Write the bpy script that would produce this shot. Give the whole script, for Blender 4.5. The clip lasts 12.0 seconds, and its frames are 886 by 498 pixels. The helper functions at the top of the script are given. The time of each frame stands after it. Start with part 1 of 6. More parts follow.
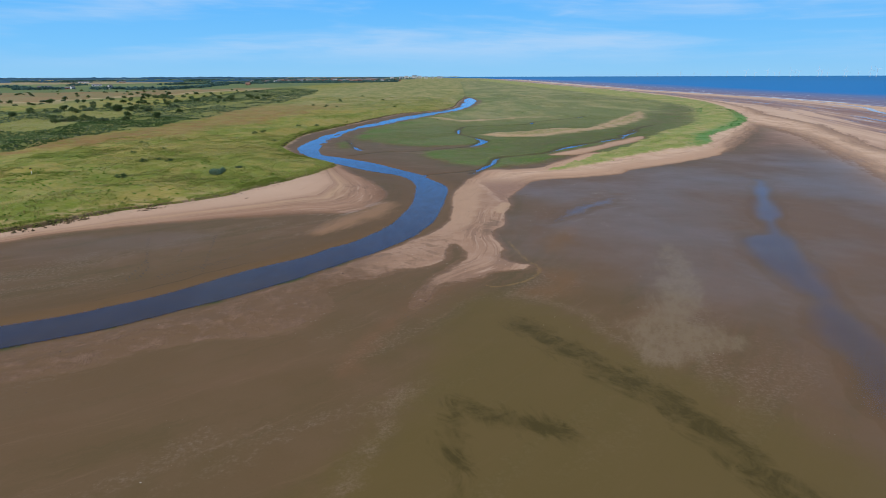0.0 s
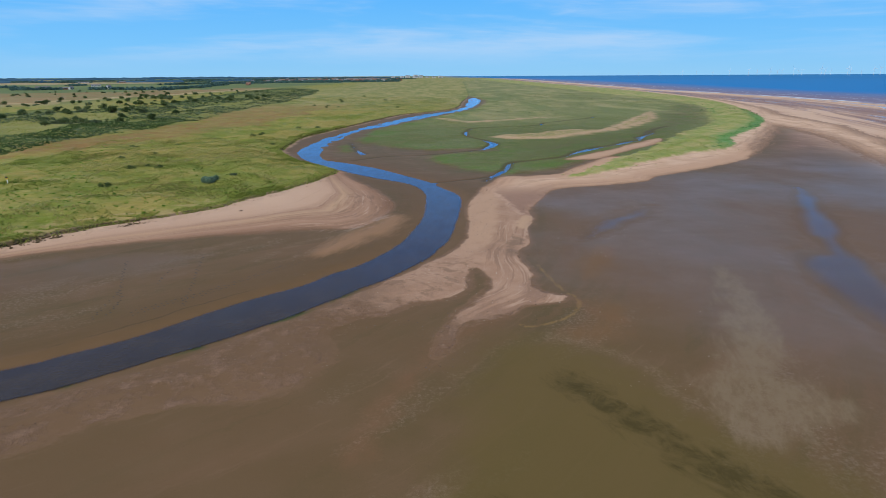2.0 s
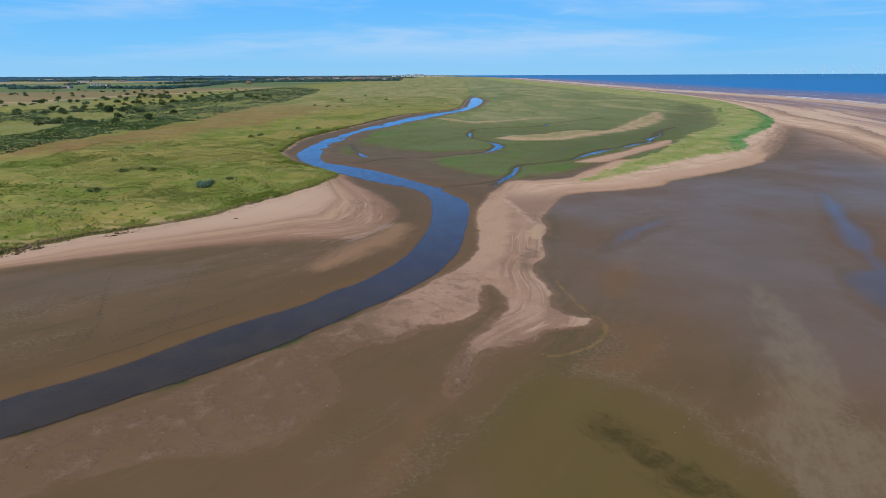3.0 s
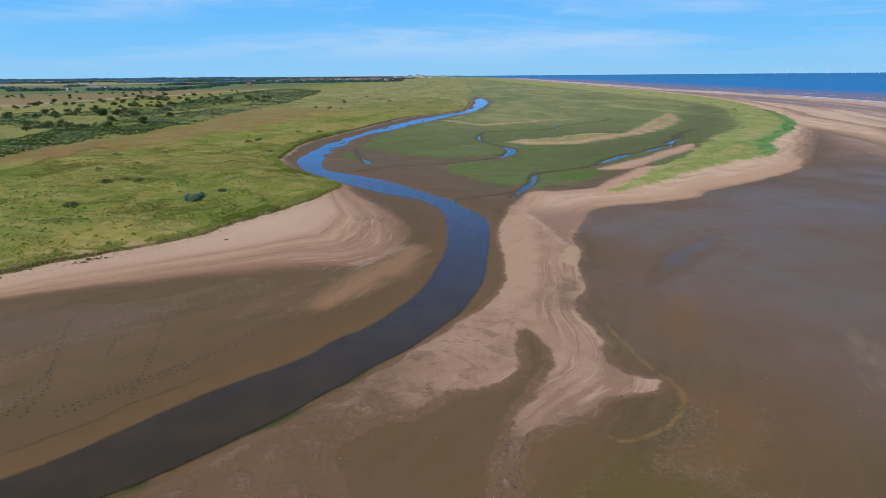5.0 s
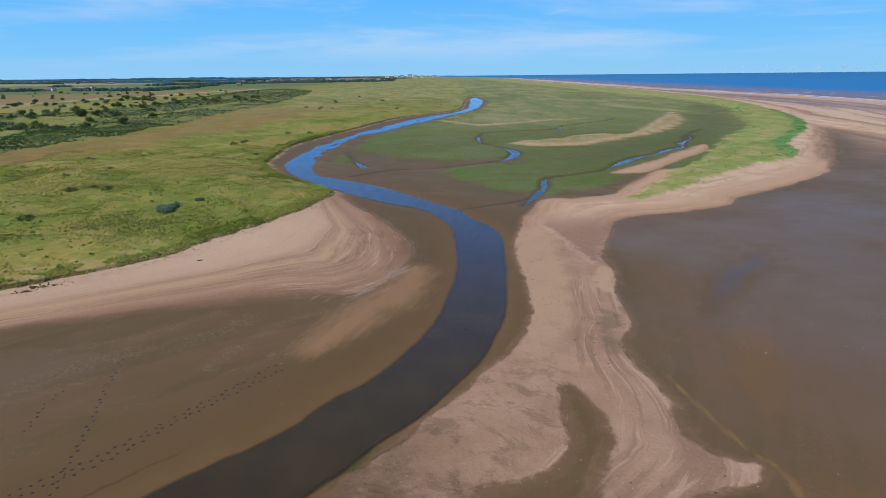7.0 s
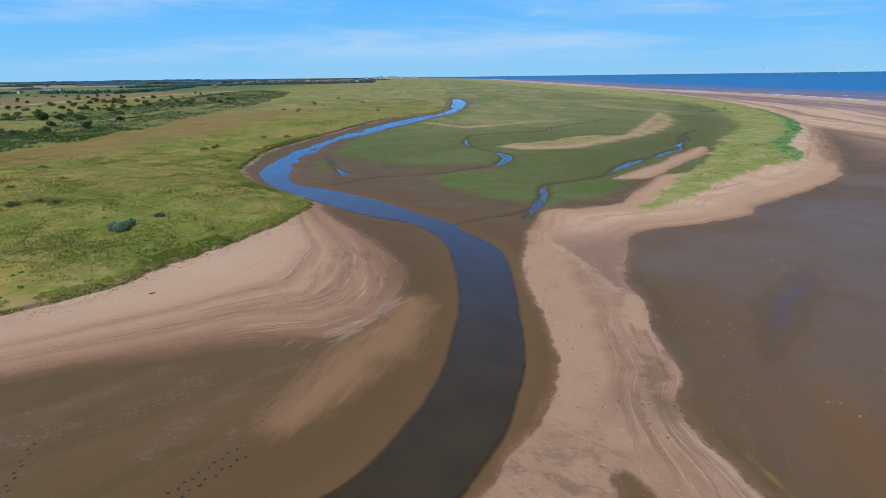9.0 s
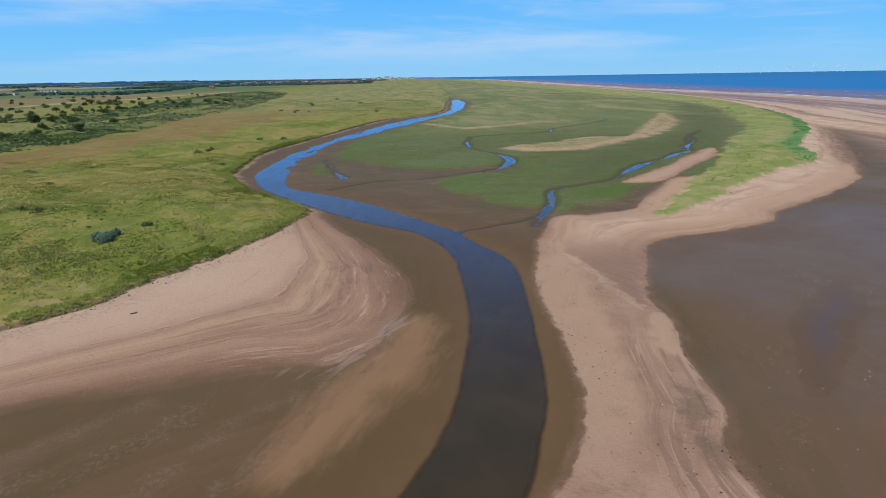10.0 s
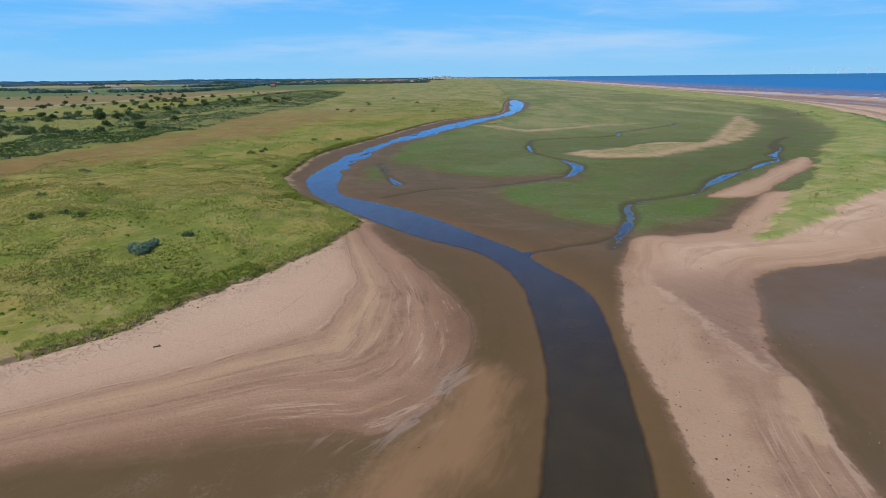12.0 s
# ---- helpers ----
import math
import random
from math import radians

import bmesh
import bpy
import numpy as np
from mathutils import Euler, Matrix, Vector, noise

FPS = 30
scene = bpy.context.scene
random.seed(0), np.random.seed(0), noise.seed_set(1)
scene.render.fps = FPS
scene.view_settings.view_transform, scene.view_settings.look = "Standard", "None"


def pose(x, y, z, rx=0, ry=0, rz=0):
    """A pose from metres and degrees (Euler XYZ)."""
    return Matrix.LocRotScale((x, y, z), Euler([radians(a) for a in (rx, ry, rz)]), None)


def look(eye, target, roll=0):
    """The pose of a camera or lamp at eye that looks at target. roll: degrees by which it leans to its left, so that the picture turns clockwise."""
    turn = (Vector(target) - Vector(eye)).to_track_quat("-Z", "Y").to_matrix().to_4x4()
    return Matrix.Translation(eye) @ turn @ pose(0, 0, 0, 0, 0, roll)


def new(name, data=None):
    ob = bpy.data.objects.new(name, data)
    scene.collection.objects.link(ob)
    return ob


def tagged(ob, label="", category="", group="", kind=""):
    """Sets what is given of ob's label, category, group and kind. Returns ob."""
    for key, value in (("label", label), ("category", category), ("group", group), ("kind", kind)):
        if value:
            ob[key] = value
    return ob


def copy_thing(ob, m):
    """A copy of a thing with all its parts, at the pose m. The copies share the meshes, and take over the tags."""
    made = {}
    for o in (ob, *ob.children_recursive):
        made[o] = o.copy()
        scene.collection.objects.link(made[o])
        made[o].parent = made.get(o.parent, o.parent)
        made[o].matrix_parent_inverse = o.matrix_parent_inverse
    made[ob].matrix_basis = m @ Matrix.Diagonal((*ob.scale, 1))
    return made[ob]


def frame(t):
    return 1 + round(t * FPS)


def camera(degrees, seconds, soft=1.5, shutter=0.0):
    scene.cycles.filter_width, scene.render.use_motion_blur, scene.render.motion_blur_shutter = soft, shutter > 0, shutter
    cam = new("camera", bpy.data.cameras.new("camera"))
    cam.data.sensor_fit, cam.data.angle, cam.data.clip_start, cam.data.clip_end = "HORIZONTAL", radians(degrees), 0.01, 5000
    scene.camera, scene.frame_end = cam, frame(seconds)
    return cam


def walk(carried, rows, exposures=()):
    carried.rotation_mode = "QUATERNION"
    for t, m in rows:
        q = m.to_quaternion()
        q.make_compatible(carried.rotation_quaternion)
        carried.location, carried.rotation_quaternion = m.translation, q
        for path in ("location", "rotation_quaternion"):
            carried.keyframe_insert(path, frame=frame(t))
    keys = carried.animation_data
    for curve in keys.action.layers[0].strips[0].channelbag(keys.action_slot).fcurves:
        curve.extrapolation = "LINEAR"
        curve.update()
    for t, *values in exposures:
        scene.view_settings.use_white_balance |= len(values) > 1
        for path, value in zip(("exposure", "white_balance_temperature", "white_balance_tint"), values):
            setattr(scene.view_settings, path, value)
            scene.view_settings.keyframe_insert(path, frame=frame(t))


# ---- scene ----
cam = camera(75.05, 12.0, soft=0.4)


def aim(x, y, z, yaw, pitch, roll):
    # heading to the left of north, tilt upwards and lean, in degrees
    a, b = radians(yaw), radians(pitch)
    ahead = Vector((-math.sin(a) * math.cos(b), math.cos(a) * math.cos(b), math.sin(b)))
    return look((x, y, z), Vector((x, y, z)) + 100 * ahead, roll)


ROWS = [
    (0.00, aim(0.02, -0.00, 25.09, -2.430, -16.910, -0.170)),
    (0.25, aim(-0.25, 1.43, 25.13, -2.448, -16.926, -0.193)),
    (0.50, aim(-0.52, 2.87, 25.16, -2.453, -16.943, -0.213)),
    (0.75, aim(-0.81, 4.35, 25.17, -2.432, -16.959, -0.224)),
    (1.00, aim(-1.08, 5.85, 25.16, -2.401, -16.971, -0.235)),
    (1.25, aim(-1.31, 7.37, 25.14, -2.372, -16.976, -0.253)),
    (1.50, aim(-1.52, 8.90, 25.11, -2.347, -16.975, -0.273)),
    (1.75, aim(-1.72, 10.45, 25.08, -2.324, -16.969, -0.290)),
    (2.00, aim(-1.92, 12.00, 25.05, -2.303, -16.964, -0.307)),
    (2.25, aim(-2.13, 13.56, 25.04, -2.283, -16.969, -0.325)),
    (2.50, aim(-2.36, 15.16, 25.06, -2.269, -16.984, -0.323)),
    (2.75, aim(-2.62, 16.80, 25.11, -2.268, -17.014, -0.279)),
    (3.00, aim(-2.89, 18.46, 25.16, -2.268, -17.042, -0.234)),
    (3.25, aim(-3.15, 20.10, 25.19, -2.254, -17.051, -0.230)),
    (5.00, aim(-4.93, 31.36, 25.18, -2.089, -16.999, -0.443)),
    (5.25, aim(-5.18, 32.94, 25.13, -2.084, -16.990, -0.458)),
    (5.50, aim(-5.42, 34.52, 25.05, -2.069, -16.986, -0.470)),
    (5.75, aim(-5.64, 36.13, 24.95, -2.013, -16.995, -0.490)),
    (6.00, aim(-5.84, 37.74, 24.83, -2.051, -17.008, -0.519)),
    (6.25, aim(-6.04, 39.30, 24.66, -2.321, -17.016, -0.559)),
    (6.50, aim(-6.24, 40.86, 24.49, -2.621, -17.016, -0.585)),
    (6.75, aim(-6.47, 42.43, 24.35, -2.751, -17.005, -0.573)),
    (7.00, aim(-6.71, 44.04, 24.26, -2.879, -16.999, -0.543)),
    (7.25, aim(-6.92, 45.71, 24.22, -3.176, -17.013, -0.516)),
    (7.50, aim(-7.11, 47.33, 24.18, -3.492, -17.022, -0.512)),
    (9.50, aim(-8.32, 58.76, 23.59, -4.973, -16.860, -0.810)),
    (9.75, aim(-8.44, 60.16, 23.57, -5.000, -16.857, -0.846)),
    (10.00, aim(-8.56, 61.53, 23.57, -4.961, -16.856, -0.875)),
    (10.25, aim(-8.67, 62.87, 23.58, -4.946, -16.843, -0.896)),
    (10.50, aim(-8.78, 64.21, 23.60, -5.012, -16.832, -0.919)),
    (10.75, aim(-8.89, 65.56, 23.62, -5.215, -16.834, -0.955)),
    (11.00, aim(-9.02, 66.91, 23.64, -5.154, -16.839, -0.970)),
    (11.25, aim(-9.16, 68.24, 23.65, -4.430, -16.839, -0.929)),
    (11.50, aim(-9.32, 69.56, 23.65, -3.179, -16.835, -0.845)),
    (11.75, aim(-9.45, 70.86, 23.63, -1.534, -16.832, -0.729)),
    (12.00, aim(-9.58, 72.15, 23.59, 0.307, -16.830, -0.599)),
]
walk(cam, ROWS)

# ---- sky and sun ----
SUN_ELEVATION, SUN_AZIMUTH = 50.0, 215.0   # degrees; azimuth clockwise from +y
sun_way = Vector((math.sin(radians(SUN_AZIMUTH)) * math.cos(radians(SUN_ELEVATION)),
                  math.cos(radians(SUN_AZIMUTH)) * math.cos(radians(SUN_ELEVATION)),
                  math.sin(radians(SUN_ELEVATION))))
sun = new("sun", bpy.data.lights.new("sun", "SUN"))
sun.data.energy, sun.data.angle, sun.data.color = 3.1, radians(0.53), (1.0, 0.95, 0.87)
sun.matrix_world = look((0, 0, 300), Vector((0, 0, 300)) - sun_way)

world = bpy.data.worlds.new("world")
scene.world = world
world.use_nodes = True


class Nodes:
    """Short hand for wiring a node tree."""

    def __init__(self, tree):
        self.tree = tree
        tree.nodes.clear()

    def add(self, kind, inputs=None, operation="", attribute=""):
        n = self.tree.nodes.new(kind)
        if operation:
            n.operation = operation
        if attribute:
            n.attribute_name = attribute
        for key, value in (inputs or {}).items():
            self.feed(value, n.inputs[key])
        return n

    def feed(self, value, socket):
        if isinstance(value, bpy.types.Node):
            value = value.outputs[0]
        if isinstance(value, bpy.types.NodeSocket):
            self.tree.links.new(value, socket)
        elif isinstance(value, tuple) and len(value) == 3 and socket.type == "RGBA":
            socket.default_value = (*value, 1.0)
        else:
            socket.default_value = value

    def math(self, op, a, b=0.0, c=0.0):
        return self.add("ShaderNodeMath", {0: a, 1: b, 2: c}, operation=op).outputs[0]

    def mix(self, fac, a, b, blend="MIX"):
        n = self.add("ShaderNodeMix")
        n.data_type, n.blend_type = "RGBA", blend
        self.feed(fac, n.inputs[0]), self.feed(a, n.inputs[6]), self.feed(b, n.inputs[7])
        return n.outputs[2]

    def step(self, x, lo, hi, a=0.0, b=1.0):
        """A soft step from a at lo to b at hi."""
        n = self.add("ShaderNodeMapRange")
        n.interpolation_type = "SMOOTHSTEP"
        for k, value in enumerate((x, lo, hi, a, b)):
            self.feed(value, n.inputs[k])
        return n.outputs[0]

    def noise(self, where, scale, detail=4.0, rough=0.55, distort=0.0):
        return self.add("ShaderNodeTexNoise", {"Vector": where, "Scale": scale, "Detail": detail, "Roughness": rough, "Distortion": distort}).outputs[0]

    def attr(self, name):
        return self.add("ShaderNodeAttribute", attribute=name).outputs["Fac"]

    def stretch(self, where, scale, turn=0.0):
        if turn:
            where = self.add("ShaderNodeMapping", {"Vector": where, "Rotation": (0.0, 0.0, radians(turn))}).outputs[0]
        return self.add("ShaderNodeMapping", {"Vector": where, "Scale": scale}).outputs[0]


w = Nodes(world.node_tree)
sky = w.add("ShaderNodeTexSky")
sky.sky_type, sky.sun_disc = "NISHITA", False
sky.sun_elevation, sky.sun_rotation = radians(SUN_ELEVATION), radians(SUN_AZIMUTH)
sky.altitude, sky.air_density, sky.dust_density, sky.ozone_density = 20.0, 1.0, 0.3, 3.0
way = w.add("ShaderNodeTexCoord").outputs["Generated"]
split = w.add("ShaderNodeSeparateXYZ", {0: way})
# thin streaks of high cloud, drawn out across the view
flat = w.add("ShaderNodeCombineXYZ", {0: w.math("MULTIPLY", split.outputs[0], 1.1), 1: w.math("MULTIPLY", split.outputs[1], 0.4),
                                      2: w.math("MULTIPLY", split.outputs[2], 9.0)})
veil = w.noise(flat, 1.7, 5.0, 0.55, 0.35)
wisp = w.noise(flat, 5.0, 6.0, 0.6, 0.6)
cloud = w.math("MULTIPLY", w.step(w.math("ADD", veil, w.math("MULTIPLY", wisp, 0.35)), 0.56, 0.86), w.step(split.outputs[2], 0.0, 0.05))
# clear maritime air: pale blue at the horizon, a deep clean blue above it
low = w.add("ShaderNodeValToRGB", {0: w.math("MULTIPLY", split.outputs[2], 2.5)})
for k, (where, tone) in enumerate(((0.0, (0.285, 0.60, 0.91)), (0.10, (0.20, 0.56, 0.97)), (0.30, (0.115, 0.47, 0.99)), (1.0, (0.08, 0.26, 0.72)))):
    e = low.color_ramp.elements[k] if k < 2 else low.color_ramp.elements.new(where)
    e.position, e.color = where, (*tone, 1.0)
air = w.mix(1.0, low.outputs[0], (10.0, 10.0, 10.0), "MULTIPLY")
blue = w.mix(w.step(split.outputs[2], 0.2, 0.6), air, sky)
shade = w.mix(w.math("MULTIPLY", cloud, 0.62), blue, (5.4, 7.0, 9.2))
w.add("ShaderNodeOutputWorld", {0: w.add("ShaderNodeBackground", {"Color": shade, "Strength": 0.1})})

# ---- plan of the shore: outlines on the ground, in metres ----
RIVER = [(-600, -160), (-195.7, 0.2), (-89.1, 37.3), (-43.2, 57.6), (-35.2, 62.2), (-29.6, 66.8), (-25.5, 71.7), (-21.4, 75.6), (-17.4, 79.0), (-13.5, 83.5),
         (-10.2, 87.2), (-7.9, 91.1), (-5.9, 95.6), (-4.2, 100.2), (-2.8, 106), (-1.5, 113), (-0.6, 120.6), (-0.2, 128), (-0.6, 135), (-2.0, 142), (-5.3, 149.2), (-12.1, 155.6), (-20.4, 165.2), (-32.2, 182),
         (-38.7, 194.2), (-42.2, 205.8), (-42.4, 215.5), (-42, 231.3), (-36.3, 267), (-25.4, 308.9), (-1.7, 378.5), (27.9, 443.9),
         (38.9, 514.3), (49.5, 613.3), (57.5, 628.5), (54.9, 552.5), (34.5, 443.2), (9.3, 377.2), (-18.7, 305), (-28.4, 280.7), (-34.9, 233.2), (-36.2, 219.3),
         (-31.9, 192.4), (-23.4, 182.4), (-14.4, 172.6), (-5.7, 159.2), (-0.2, 150.2), (2.9, 142.2), (5.3, 136.6), (6.4, 131.6), (6.0, 125.2),
         (5.3, 118.6), (4.3, 110.5), (3.2, 103.6), (2.2, 99), (0.7, 94.7), (-1.3, 90.3), (-3.3, 86.5), (-7.3, 81.0), (-12.0, 75.8)]
RIVER_MOUTH = [(-17.4, 69.4), (-22.3, 64.8), (-30.9, 57.8), (-40.2, 52.4), (-87.1, 30.5), (-195.7, -8.5), (-600, -172)]
BANK_WEST = [(-5000, -900), (-900, -200), (-383, -27.8), (-118.4, 60.7), (-87.2, 76.6), (-68.5, 94.3), (-63.2, 100.3), (-57.7, 107.2), (-51.2, 112.7), (-45.8, 117.2), (-41.4, 121.8),
             (-38.4, 127.4), (-34.8, 134.2), (-30.7, 141.7), (-26.2, 152.2), (-24.3, 164.7), (-29.1, 175), (-36, 183.7), (-41.3, 192.3),
             (-47, 203.8), (-49.1, 215.4), (-49.3, 228.2), (-49.9, 246.4), (-45.6, 268.2), (-35.7, 302.7), (-13.1, 379.4), (6.5, 407.6), (25.5, 447.7), (38, 546.7),
             (54.7, 682.5), (70, 900), (130, 1800), (330, 4950), (-5000, 4950)]
SAND_WEST = [(-195, 20), (-108, 57), (-79, 77), (-65, 89.2), (-60, 94), (-50, 98.5), (-39.8, 101.8), (-35.5, 103.4), (-29.8, 104.4), (-24.3, 105.4), (-18.9, 106.3), (-14.5, 106.5),
             (-11, 109), (-9, 114), (-7.2, 119.5), (-7.4, 126), (-8.8, 131), (-11.4, 138), (-14.6, 145.6), (-18.1, 154.2), (-21, 164), (-24.2, 169),
             (-32, 163), (-52, 128), (-75, 104), (-130, 67), (-215, 40)]
TAN_WEST = [(-7.6, 115.8), (-9.6, 111.0), (-11.6, 106.4), (-13.6, 102.8), (-15.4, 99.6), (-16.7, 95.6), (-17.6, 92.2), (-16.2, 91.6), (-14.4, 93.6), (-12.6, 95.6), (-10.8, 98.4), (-8.8, 101.2), (-7.4, 102.4),
            (-6.2, 105.4), (-5.1, 109.4), (-4.8, 112.8), (-5.4, 115.6)]
SPIT = [(-195.7, -13.4), (-91.1, 21.6), (-35.6, 44.9), (-28.5, 49.8), (-22, 52.9), (-15, 53.9), (-11.6, 57.0), (-10.2, 61.4), (-11.4, 65.4), (-10.0, 68.4), (-7.6, 70.0), (-5.2, 70.4), (-3.6, 73.0), (-0.8, 73.6),
        (1.4, 74.3), (3.4, 76.2), (4.4, 78.6), (4.4, 81.2), (4.9, 84.4), (5.7, 84.6), (6.2, 81.4), (6.3, 77.8), (5.0, 75.4), (3.5, 72.7), (2.2, 70.2), (1.2, 67.2), (0.2, 63.6), (-0.9, 60.2), (0.1, 60.4), (1.0, 63.6), (1.9, 66.4), (3.4, 67.7),
        (5.8, 68.4), (8.2, 69.5), (9.7, 71.3), (11.8, 71.9), (13.9, 72.4), (15.6, 74.4), (13.6, 75.2), (12.5, 75.8), (12.1, 78.0), (12.6, 81.2), (12.5, 84.8), (11.8, 88.4), (12.3, 92.2), (14.4, 95.6), (15.0, 99.6), (16.0, 104.6),
        (18.0, 109.6), (18.6, 113.6), (19.0, 118.4), (22.6, 126.0)]
SPIT_NORTH = [(28.6, 138.2), (40, 141.8), (52.1, 146.4), (57.1, 152.5), (73.7, 163.1), (89, 174.6), (101.2, 186.4), (117.5, 208.2), (136.9, 235), (156.8, 263.8),
              (174.3, 290.9), (181.4, 317.1), (151.6, 290.3), (120.9, 249.6), (90.4, 209.2), (66.1, 188.8), (55.9, 188), (43.6, 172.6), (37.8, 164.6), (32.1, 158.1), (24.9, 156.5),
              (19.9, 155.9), (16.1, 150.4), (11.6, 138.5), (8.2, 127.4), (6.9, 117.6), (6.2, 109), (5.4, 101.8), (3.6, 95.6), (1.4, 89.9), (-1.8, 87.0), (-4.5, 83.1), (-7.5, 79), (-10.6, 75.2), (-13.6, 71.6), (-17.6, 67.8), (-24.6, 60.4), (-39.8, 50.7), (-89.1, 28.5), (-195.7, -10.5)]
BEACH = [(167.1, 285.7), (161, 248.5), (143.6, 203.2), (131.4, 175), (113.1, 133.3), (90.7, 84.7), (60.4, 14.8), (20, -80), (110, -80), (141.9, 100.1), (158.1, 189.4), (173.5, 222.7), (181.7, 243),
         (200.2, 282.5), (208.4, 315.9), (217.6, 359.3), (241.4, 414.4), (269.3, 512), (287.8, 597.5), (306.1, 716.2), (318, 882), (325, 1229), (350, 4900), (310, 4900),
         (290, 1229), (254.2, 595.7), (202.8, 412.9), (174.1, 330.9)]
MARSH = [(-24.4, 266), (-25.3, 235.2), (-18, 227.2), (-7.3, 213.5), (3.7, 209), (13.5, 210.4), (21.8, 211.8), (22.8, 205.9), (12.4, 201.8), (2.2, 193.8),
         (3.5, 180.2), (7.2, 171.2), (13, 163.7), (18.4, 162.4), (20.3, 159), (27.5, 162.5), (36, 167.3), (42, 173.3), (56.2, 189),
         (70.2, 179), (103.7, 205.4), (181.4, 317.1), (222.6, 413.7), (270.9, 596.6), (299, 882), (305, 1229), (330, 4900), (120, 1800), (58, 791.5), (50, 700), (59, 642), (59.1, 554.7),
         (37.3, 442.3), (12.4, 375.4), (-15.3, 303.6)]
MARSH_ISLAND = [(-32.5, 216.7), (-31.1, 227.5), (-25.1, 227.7), (-22.4, 205.1), (-24.6, 201.5), (-29.5, 205)]
MARRAM = [(33.9, 150.8), (39.3, 152.7), (45, 157.8), (50, 161.8), (56.6, 167.3), (67.4, 177.8), (77.3, 186), (88.5, 193.6), (103.5, 204.1), (121.2, 235.7), (150.1, 270.3),
          (181.6, 317.1), (195.5, 347.6), (222.4, 413.7), (254.6, 511.4), (270.9, 596.6), (284.5, 714.9), (299, 882), (305, 1229), (330, 4900), (250, 4900), (225, 900),
          (224.9, 603.1), (215, 482.5), (202.8, 427), (176.7, 374), (163.2, 341.6), (141.7, 299), (105.6, 250.9), (85.1, 219), (69.6, 196.8), (58.9, 184.8), (48.9, 170.7), (40.6, 159.7)]
SAND_PATCH = [(55.9, 188), (47, 181.8), (41.4, 183.2), (47.6, 189.8), (62.5, 205.7), (78.9, 223.8), (91, 236), (90.4, 229), (79.9, 214.6), (69.4, 203.4)]
RIDGE = [(27.5, 246.5), (33, 253.6), (46.6, 259.6), (62, 273.9), (81.8, 276.6), (95.3, 298.8), (120.7, 344.2), (149.6, 392), (131.9, 339.6), (114.6, 308.1), (94.7, 279.7),
         (72, 257.7), (56, 242.5), (44.4, 238.6), (34.5, 239.3)]
RIDGE_THIN = [(3, 358.3), (13.5, 339.9), (24.4, 318.6), (43.6, 330), (58.1, 340.3), (85, 355), (57.7, 344.3), (43.6, 335.9), (24.5, 327.4), (13.5, 347.8)]
DARK_MUD = [(211.8, 497.4), (204.8, 435.1), (171.7, 354.8), (141.3, 299), (111.5, 261.4), (93.7, 243), (65.1, 210.7), (54.8, 200.1), (46.9, 190.9), (39.3, 188.4), (29, 180.8),
            (25.2, 178.6), (30.8, 201.1), (56.5, 239.3), (74.1, 250.6), (102.5, 287), (151.3, 380.1)]
POOL_EAST = [(83.4, 138.6), (82.6, 130.7), (74.8, 115.6), (70.2, 105), (62.3, 93.4), (59.7, 86.2), (56.8, 78), (51.2, 65.2), (47.8, 56.7), (45.9, 50), (42.2, 37.6), (36.1, 29.7),
             (34.1, 34.6), (38.6, 45.5), (39.8, 52.1), (43.8, 59.2), (45.5, 65.5), (46.8, 74.8), (49.9, 84.5), (53.6, 88.9), (57.8, 91.2), (63.9, 105.4), (71.8, 119.8)]
POOL_SMALL = [(22, 98), (31, 111.5), (37.2, 116.4), (43, 120.5), (40.8, 113.8), (33.1, 106.1), (25.3, 98.1)]
EAST_TAN = [(26.5, 95), (24.6, 86.9), (22, 81.4), (18.9, 80), (18, 84), (22, 91.4)]
EAST_TAN_LOW = [(18, 73.8), (20.4, 71), (20, 67.4), (17, 62.7), (13, 62.9), (12.3, 65), (16.4, 67), (17, 69.8)]
EAST_FLAT = [(23.9, 138.7), (20.9, 118.8), (14.9, 94), (18, 75.2), (30.1, 57.5), (34.1, 19.7), (60, -60), (85.7, 59.7), (121.3, 129.9), (151.8, 215.3), (167.2, 262.7), (131.3, 221.9), (100.7, 179.5), (60.2, 151)]
KNOB = [(16.6, 112.8), (17.9, 113.4), (18.4, 111.6), (17.0, 108.6), (16.1, 105.6), (15.0, 104.8), (14.6, 106.4), (15.0, 108.8)]
STAIN = [(12.9, 99.2), (14.1, 98.0), (13.4, 95.8), (12.0, 94.4), (12.0, 92.0), (11.6, 90.0), (10.6, 90.6), (10.6, 92.8), (11.0, 95.2), (11.6, 97.6)]
PINK = [(17.7, 142), (27.5, 144), (28.2, 137.3), (22, 125), (18.6, 119.2), (18.3, 114), (17.1, 114.9), (15.7, 121.5), (14.4, 128.3), (14.7, 136.2)]
SAND_EDGE = [(-195, 20), (-108, 57), (-79, 77), (-65, 89.2), (-60, 93.2), (-50, 97.8), (-40, 101.5), (-35, 103.4), (-29, 105.2), (-23.7, 106.8), (-19.5, 107.2), (-15.6, 107.2), (-12.4, 109.2), (-9.7, 112), (-8.2, 115.6),
             (-7.6, 119.8), (-7.8, 124), (-8.8, 129.6), (-10.5, 136.8), (-13.2, 145.8), (-17, 155), (-20.6, 163)]
